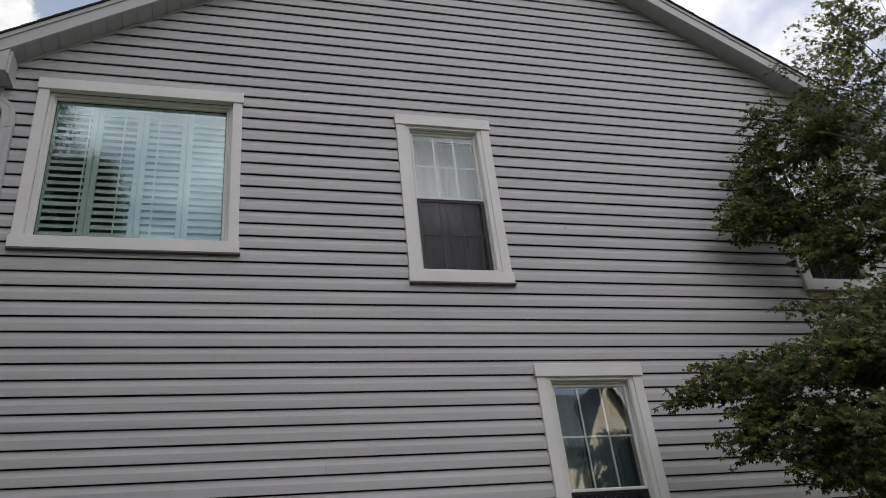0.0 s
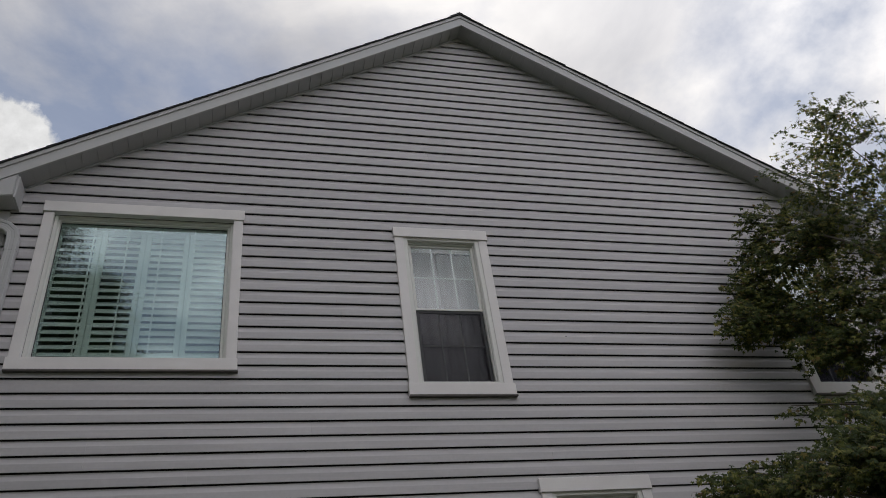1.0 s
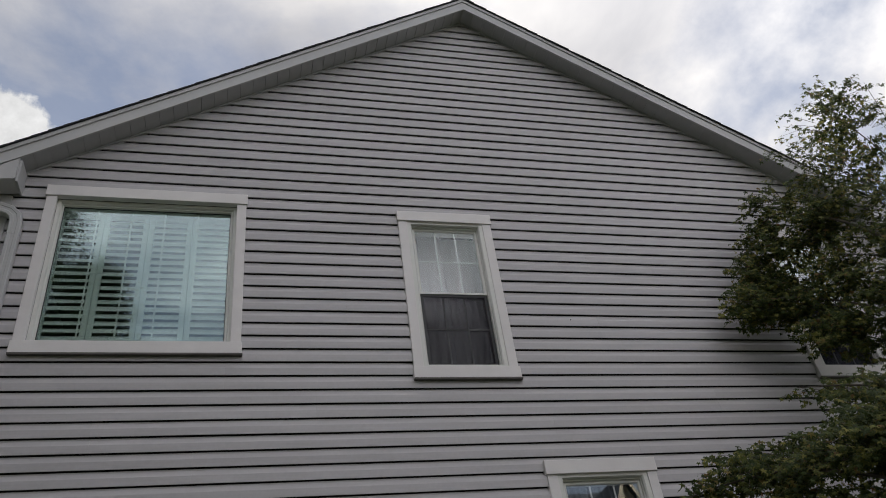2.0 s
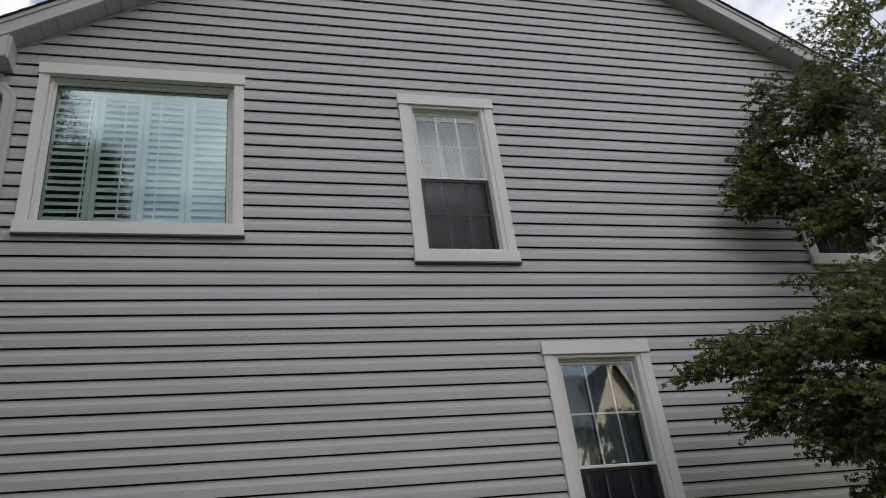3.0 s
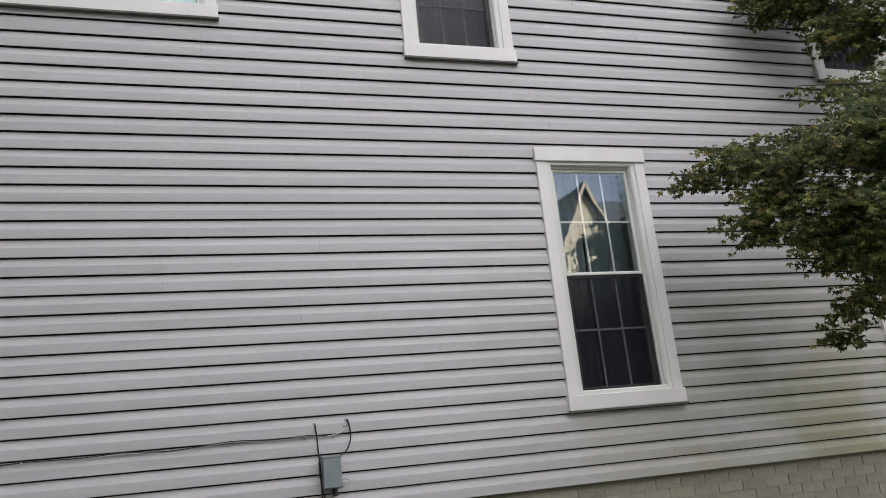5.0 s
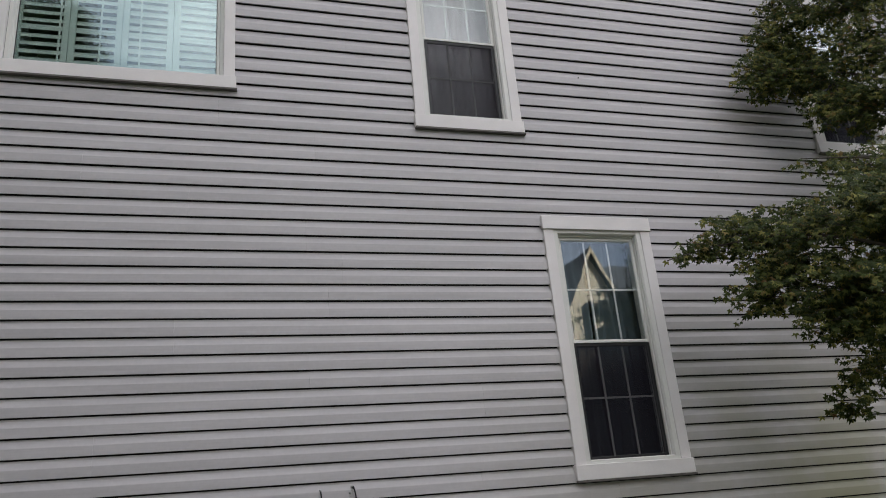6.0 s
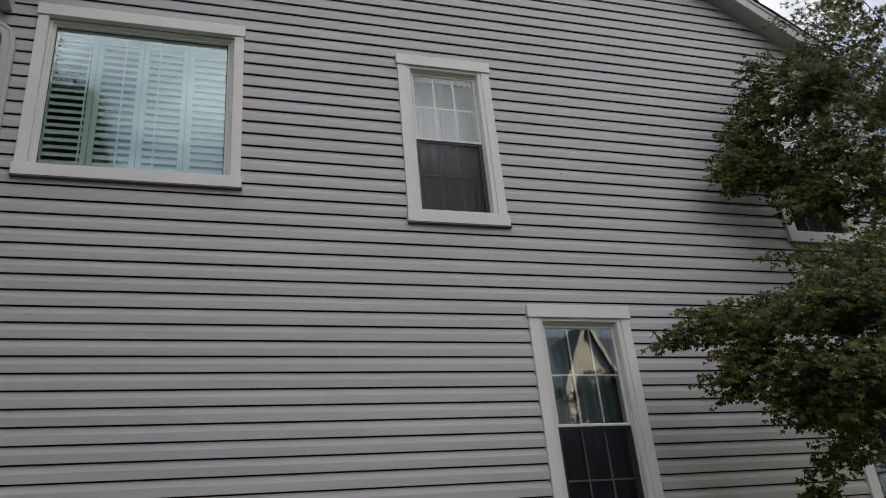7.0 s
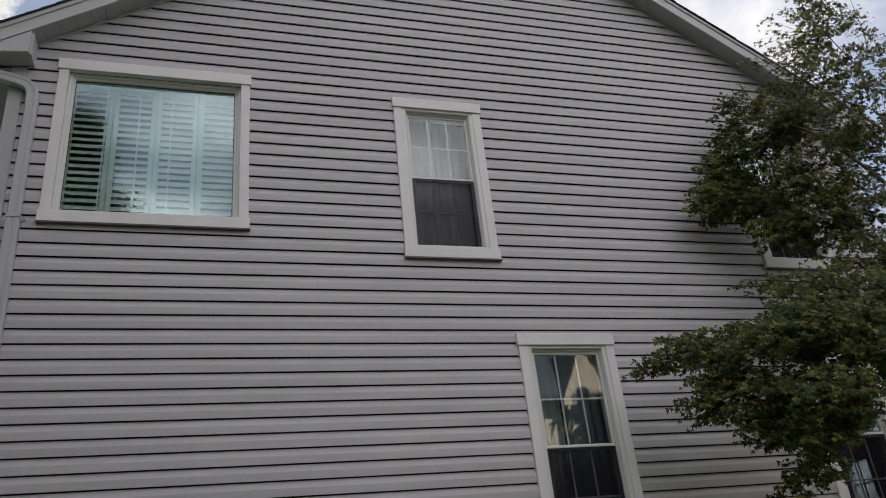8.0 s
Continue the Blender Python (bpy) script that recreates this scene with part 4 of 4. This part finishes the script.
for (cx, cy, cz), (rx, ry, rz), count in SPRAYS:
    centre, grow = drawn(cx, cz)
    centre.y += cy - 5.0
    rx, ry, rz = rx * grow, min(ry * grow, 6.6 - centre.y), rz * grow
    count = int(count * (2.5 if count > 160 else 1.7) * (0.8 if cx > 5.1 and cz < 6.0 else 1.0))
    inward = (Vector((7.1, 5.3, centre.z - 0.25)) - centre).normalized()
    root = centre + Vector((inward.x * rx * 0.9, inward.y * ry * 0.5, -rz * 0.25))
    twigs = max(4, count // 17)
    left = count
    for k in range(twigs):
        while True:
            q = Vector((rng.uniform(-1, 1), rng.uniform(-1, 1), rng.uniform(-1, 1)))
            if q.length < 1:
                break
        q = q * (0.55 + 0.45 * q.length) / max(q.length, 0.3)
        tip = centre + Vector((q.x * rx, q.y * ry, q.z * rz))
        start = root.lerp(tip, rng.uniform(0.15, 0.5))
        bow = (start + tip) / 2 + Vector((0, 0, 0.035 + rng.uniform(-0.02, 0.03)))
        add_tube(twig_mesh, [start, bow, tip], 0.0026, 4, 0.35)
        out = (tip - start).normalized()
        n = max(1, left // (twigs - k))
        left -= n
        for i in range(n):
            t = rng.uniform(0.25, 1.06)
            at = start.lerp(bow, t * 2) if t < 0.5 else bow.lerp(tip, t * 2 - 1)
            at = at + Vector((rng.gauss(0, 0.022), rng.gauss(0, 0.022), rng.gauss(-0.012, 0.014)))
            axes = leaf_frame(out, rng, 1.0, 0.5, -0.75)
            size = rng.uniform(0.026, 0.044)
            if cx < 4.1 and centre.z > 0 and len(single) < 260 and rng.random() < 0.42:
                single.append((at, axes, size))
            else:
                crown_leaves.add(at, axes, size)
tagged(part("twigwork", twig_mesh, BARK, maple), kind="stuff")
crown_leaves.build("crown", MAPLE, maple)
leaf_me = bpy.data.meshes.new("leaf")
leaf_me.from_pydata(LEAF_V.tolist(), [], LEAF_F.tolist())
leaf_me.materials.append(MAPLE)
for at, axes, size in single:
    ob = new("leaf", leaf_me)
    ob.parent = maple
    m = Matrix(((axes[0][0], axes[1][0], axes[2][0], 0), (axes[0][1], axes[1][1], axes[2][1], 0), (axes[0][2], axes[1][2], axes[2][2], 0), (0, 0, 0, 1)))
    ob.matrix_basis = Matrix.Translation(at - TRUNK) @ m @ Matrix.Diagonal((size, size, size, 1))


# ---- across the yard: seen in the panes, plus unseen trees that block sky ----
OVAL_V = np.array(((0.0, 0.0, 0.0), (0.45, 0.34, 0.05), (1.0, 0.0, -0.12), (0.45, -0.34, 0.05)))
OVAL_F = np.array(((0, 1, 2), (0, 2, 3)))


def yard_tree(at, height, radius, base, seed, label, leaves_each=220, size=0.17, spread=0.55, clumps=70):
    """A tall broad tree with forked limbs and many leaf clumps; the crown narrows upwards."""
    r = random.Random(seed)
    x, y = at
    tree = thing("shade_tree", (x, y, 0), label, "tree", "tall trees across the yard")
    part("trunk", tube(curve_points([(x, y, -0.1), (x + 0.1, y, height * 0.3), (x - 0.1, y + 0.1, height * 0.6), (x, y, height * 0.93)], 6), height * 0.018, 10, 0.15), BARK, tree, smooth=True)
    leaves = Foliage(OVAL_V, OVAL_F)
    for k in range(clumps):
        h = base + (height - base) * (k + r.random()) / clumps
        reach = radius * (1 - ((h - base) / (height - base)) ** 1.5) * r.uniform(0.55, 1.0) + 0.3
        a = r.uniform(0, 2 * math.pi)
        end = Vector((x + reach * math.cos(a), y + reach * math.sin(a), h + 0.12 * reach))
        if k % 5 == 0:
            part("limb", tube(curve_points([(x, y, h - 0.35 * reach), (x + reach * 0.4 * math.cos(a), y + reach * 0.4 * math.sin(a), h - 0.1 * reach), end], 4), 0.06, 6, 0.2), BARK, tree, smooth=True)
        for j in range(leaves_each):
            q = Vector((r.gauss(0, spread), r.gauss(0, spread), r.gauss(0, 0.66 * spread)))
            p = Vector((x, y, h)).lerp(end, r.uniform(0.45, 1.0)) + q
            leaves.add(p, leaf_frame(q.normalized(), r, 0.4, 0.6), r.uniform(0.7, 1.3) * size)
    leaves.build("crown", OAK, tree)


yard_tree((-5.85, -7.5), 20.5, 5.0, 4.0, 21, "tall dark green shade tree across the yard", 900, 0.09, 0.40, 130)
yard_tree((-3.8, -9.5), 17.3, 3.8, 4.0, 22, "dark green shade tree across the yard", 900, 0.09, 0.36, 130)
# two trees added out of view; the near one darkens the wall's left
yard_tree((-6.4, 1.2), 16.0, 4.4, 2.5, 24, "unseen broad dark green tree added beside the yard", 700)
yard_tree((-13.5, -9.0), 18.0, 5.5, 3.0, 25, "unseen broad dark green tree added beside the yard")
yard_tree((12.3, -9.6), 5.2, 1.6, 0.6, 31, "dark green shrub in front of the cream house")
yard_tree((14.7, -9.2), 4.9, 1.6, 0.6, 32, "dark green shrub in front of the cream house")
yard_tree((17.0, -9.6), 5.4, 1.6, 0.6, 33, "dark green shrub in front of the cream house")
yard_tree((16.0, -11.2), 11.8, 0.7, 5.0, 23, "slender dark green tree beside the cream house", 90, 0.14, 0.22)

# belt of trees added to cut off horizon light, leaving more from above
woods = thing("far_woods", (0, -38, 0), "green tree belt added behind the houses to block low sky", "woods", kind="stuff")
wr = random.Random(5)
wood_leaves, stems = Foliage(), bmesh.new()
for k in range(46):
    a = math.pi + math.pi * (k + wr.random()) / 46
    d = wr.uniform(30, 40)
    x, y, h = d * math.cos(a), 6 + d * math.sin(a), wr.uniform(8.5, 12.5)
    add_tube(stems, [(x, y, -0.2), (x + 0.2, y, h * 0.5), (x, y, h * 0.9)], 0.2, 6, 0.2)
    for j in range(420):
        u = wr.random()
        w = 3.2 * (1 - (u * 1.02 - 0.35) ** 2 * 1.3) * wr.uniform(0.4, 1.0) ** 0.5
        b = wr.uniform(0, 2 * math.pi)
        q = Vector((w * math.cos(b), w * math.sin(b), 0))
        wood_leaves.add(Vector((x, y, 0.8 + (h - 0.8) * u)) + q, leaf_frame(q.normalized(), wr, 0.4, 0.7), wr.uniform(0.35, 0.7))
wood_leaves.build("crown", OAK, woods)
part("stems", stems, BARK, woods)

neighbour = thing("neighbour_house", (14, -16, 0), "cream stucco house with a steep front gable and dark roof", "house")
NX, NY = 14.0, -12.0
nb = bmesh.new()
add_box(nb, 9.0, 19.0, -20.0, NY - 0.6, 0, 8.6)
part("wall", nb, CREAM, neighbour)
bay = bmesh.new()
add_prism(bay, [(NX - 1.05, 0), (NX + 1.05, 0), (NX + 1.05, 8.55), (NX, 10.75), (NX - 1.05, 8.55)], NY - 2.2, NY)
bay_wall = part("gable_bay", bay, CREAM, neighbour, "steep cream gable bay")
LAP = 0.16
for k in range(29):
    z0 = 6.0 + k * LAP
    half = [1.05 if z < 8.55 else 1.05 * (10.75 - z) / 2.2 for z in (z0, z0 + LAP)]
    if half[1] < 0.06:
        break
    lap = bmesh.new()
    low = [lap.verts.new((NX + s * half[0], NY + d, z0)) for s in (-1, 1) for d in (0.0005, 0.022)]
    top = [lap.verts.new((NX + s * half[1], NY + d, z0 + LAP - 0.001)) for s in (-1, 1) for d in (0.0005, 0.003)]
    for q in ((low[0], low[1], low[3], low[2]), (top[0], top[2], top[3], top[1]), (low[1], top[1], top[3], low[3]), (low[0], low[2], top[2], top[0]), (low[0], top[0], top[1], low[1]), (low[2], low[3], top[3], top[2])):
        lap.faces.new(q)
    bmesh.ops.recalc_face_normals(lap, faces=lap.faces[:])
    part("lap_board", lap, CREAM, bay_wall)
mr = bmesh.new()
tri = [(-20.6, 8.45), (-16.3, 11.6), (-12.1, 8.45), (-12.1, 8.65), (-16.3, 11.85), (-20.6, 8.65)]
A = [mr.verts.new((8.6, y, z)) for y, z in tri]
B = [mr.verts.new((19.4, y, z)) for y, z in tri]
mr.faces.new(A)
mr.faces.new(B[::-1])
for k in range(6):
    mr.faces.new((A[k], A[(k + 1) % 6], B[(k + 1) % 6], B[k]))
bmesh.ops.recalc_face_normals(mr, faces=mr.faces[:])
part("roof", mr, ROOF_FAR, neighbour, "dark grey shingle roof")
for s in (-1, 1):
    gr = bmesh.new()
    add_prism(gr, [(NX, 10.76), (NX, 10.98), (NX + s * 1.25, 8.36), (NX + s * 1.25, 8.14)], NY - 3.0, NY + 0.25)
    part("gable_roof", gr, ROOF_FAR, neighbour)
    gf = bmesh.new()
    add_prism(gf, [(NX, 10.72), (NX, 10.99), (NX + s * 1.26, 8.35), (NX + s * 1.26, 8.08)], NY + 0.252, NY + 0.29)
    part("barge_board", gf, CREAM, neighbour)
arch = [(NX - 0.60, 7.6), (NX - 0.12, 7.6)] + [(NX - 0.36 + 0.24 * math.cos(t), 8.65 + 0.24 * math.sin(t)) for t in (math.pi * k / 10 for k in range(11))]
aw = bmesh.new()
add_prism(aw, arch, NY + 0.004, NY + 0.05)
win = part("arched_window", aw, DARK_PANE, neighbour, "dark arched window")
for x in (10.2, 11.6, 16.4, 17.8):
    for z in (2.2, 5.6):
        w = part("window", box(x - 0.45, x + 0.45, NY - 0.598, NY - 0.56, z, z + 1.5, 0.01), DARK_PANE, neighbour)
        part("window_frame", ring(x - 0.55, x + 0.55, z - 0.1, z + 1.6, 0.1, NY - 0.597, NY - 0.53), TRIM, w)

# ---- foundation bricks ----
FB_Y = 6.742
found = tagged(part("foundation", box(LEFT + 0.01, RIGHT - 0.01, FB_Y, WALL_Y + 0.3, -0.1, FOUNDATION_TOP - 0.004), MORTAR), "painted beige brick foundation under the siding", "foundation", kind="structure")
ORIGIN[found] = Vector((0, 0, 0))
BL, BH = 0.215, 0.0765
brick_me = []
for k in range(4):
    bm = box(-BL / 2 + 0.0035, BL / 2 - 0.0035, -0.0045, 0.02, -BH / 2 + 0.004, BH / 2 - 0.004)
    for v in bm.verts:
        v.co += Vector((rng.uniform(-0.0025, 0.0025), rng.uniform(-0.002, 0.002), rng.uniform(-0.002, 0.002)))
    me = bpy.data.meshes.new("brick")
    bm.to_mesh(me)
    bm.free()
    me.materials.append(BRICK)
    brick_me.append(me)
rest = bmesh.new()
for row in range(15):
    z = FOUNDATION_TOP - 0.03 - (row + 0.5) * BH
    for col in range(41):
        x = LEFT + 0.14 + col * BL + (BL / 2 if row % 2 else 0)
        if x > RIGHT - 0.12:
            continue
        if row < 11 and x > 2.9:
            ob = new("brick", brick_me[rng.randrange(4)])
            ob.parent = found
            ob.location = (x, FB_Y + rng.uniform(-0.003, 0.002), z)
        else:
            add_box(rest, x - BL / 2 + 0.0035, x + BL / 2 - 0.0035, FB_Y - 0.0045, FB_Y + 0.02, z - BH / 2 + 0.004, z + BH / 2 - 0.004)
tagged(part("bricks", rest, BRICK, found), kind="stuff")

# ---- siding boards: Dutch-lap courses, cut round the windows and along the rakes ----
PROFILE = [(0.0, 0.013), (0.0235, 0.013), (0.0245, 0.0), (0.0272, 0.0), (0.0285, 0.002), (0.0283, 0.012), (0.0275, 0.063), (0.0262, 0.0675), (0.0125, 0.105), (0.0112, 0.1183), (0.0, 0.1183)]


def clip(poly, z, keep_above):
    """Part of a closed (depth, z) outline above or below z."""
    made = []
    for (d0, z0), (d1, z1) in zip(poly, poly[1:] + poly[:1]):
        in0, in1 = (z0 >= z) == keep_above, (z1 >= z) == keep_above
        if in0:
            made.append((d0, z0))
        if in0 != in1:
            t = (z - z0) / (z1 - z0)
            made.append((d0 + t * (d1 - d0), z))
    return made


def x_left(z):
    return LEFT + 0.113 if z < EAVE_Z else max(LEFT + 0.113, APEX_X - (SOFFIT_TOP - 0.012 - z) / PITCH)


def x_right(z):
    return RIGHT - 0.113 if z < EAVE_Z else min(RIGHT - 0.113, APEX_X + (SOFFIT_TOP - 0.012 - z) / PITCH)


def siding_board(poly, xa, xb, lift):
    """One closed board with the given outline between two x; None means up to the rake or corner."""
    bm = bmesh.new()
    A, B = [], []
    for dd, z in poly:
        a = x_left(z) if xa is None else max(xa, x_left(z))
        b = x_right(z) if xb is None else min(xb, x_right(z))
        if b < a:
            a = b = (a + b) / 2
        A.append(bm.verts.new((a, WALL_Y - dd - lift, z)))
        B.append(bm.verts.new((b, WALL_Y - dd - lift, z)))
    n = len(poly)
    bm.faces.new(A)
    bm.faces.new(B[::-1])
    for i in range(n):
        j = (i + 1) % n
        bm.faces.new((A[j], A[i], B[i], B[j]))
    bmesh.ops.recalc_face_normals(bm, faces=bm.faces[:])
    part("siding_board", bm, SIDING, wall_south)


CUTS = [(a + 0.03, b - 0.03, c + 0.03, d - 0.03) for a, b, c, d in WINDOWS.values()]
course = 0
seams = []
while FIRST_LINE + course * COURSE < SOFFIT_TOP - 0.05:
    zb = FIRST_LINE + course * COURSE
    zt = zb + COURSE
    poly = [(d, z + zb) for d, z in PROFILE]
    if zt > SOFFIT_TOP - 0.02:
        poly = clip(poly, SOFFIT_TOP - 0.02, False)
    if course % 2 == 0:
        shift = rng.choice((0.35, 1.15, 1.95, 2.75)) + rng.uniform(-0.25, 0.25)
        seams = [LEFT + shift + 3.66 * k for k in range(3)]
    lo, hi = x_left(zb), x_right(zb)
    # spans between windows, with the strips above and below an opening cut to height
    breaks = sorted({lo, hi, *[s for s in seams if lo + 0.2 < s < hi - 0.2], *[v for c in CUTS if c[2] < zt and c[3] > zb for v in c[:2]]})
    for a, b in zip(breaks, breaks[1:]):
        if b - a < 0.004:
            continue
        mid = (a + b) / 2
        shape = poly
        for c in CUTS:
            if c[0] < mid < c[1] and c[2] < zt and c[3] > zb:
                shape = clip(shape, c[2], False) if c[2] > zb else clip(shape, c[3], True) if c[3] < zt else []
        if len(shape) < 3:
            continue
        xa = None if a == lo else a + (0.0003 if a in seams else 0)
        xb = None if b == hi else b - (0.0003 if b in seams else 0)
        siding_board(shape, xa, xb, rng.uniform(0, 0.0009))
    course += 1
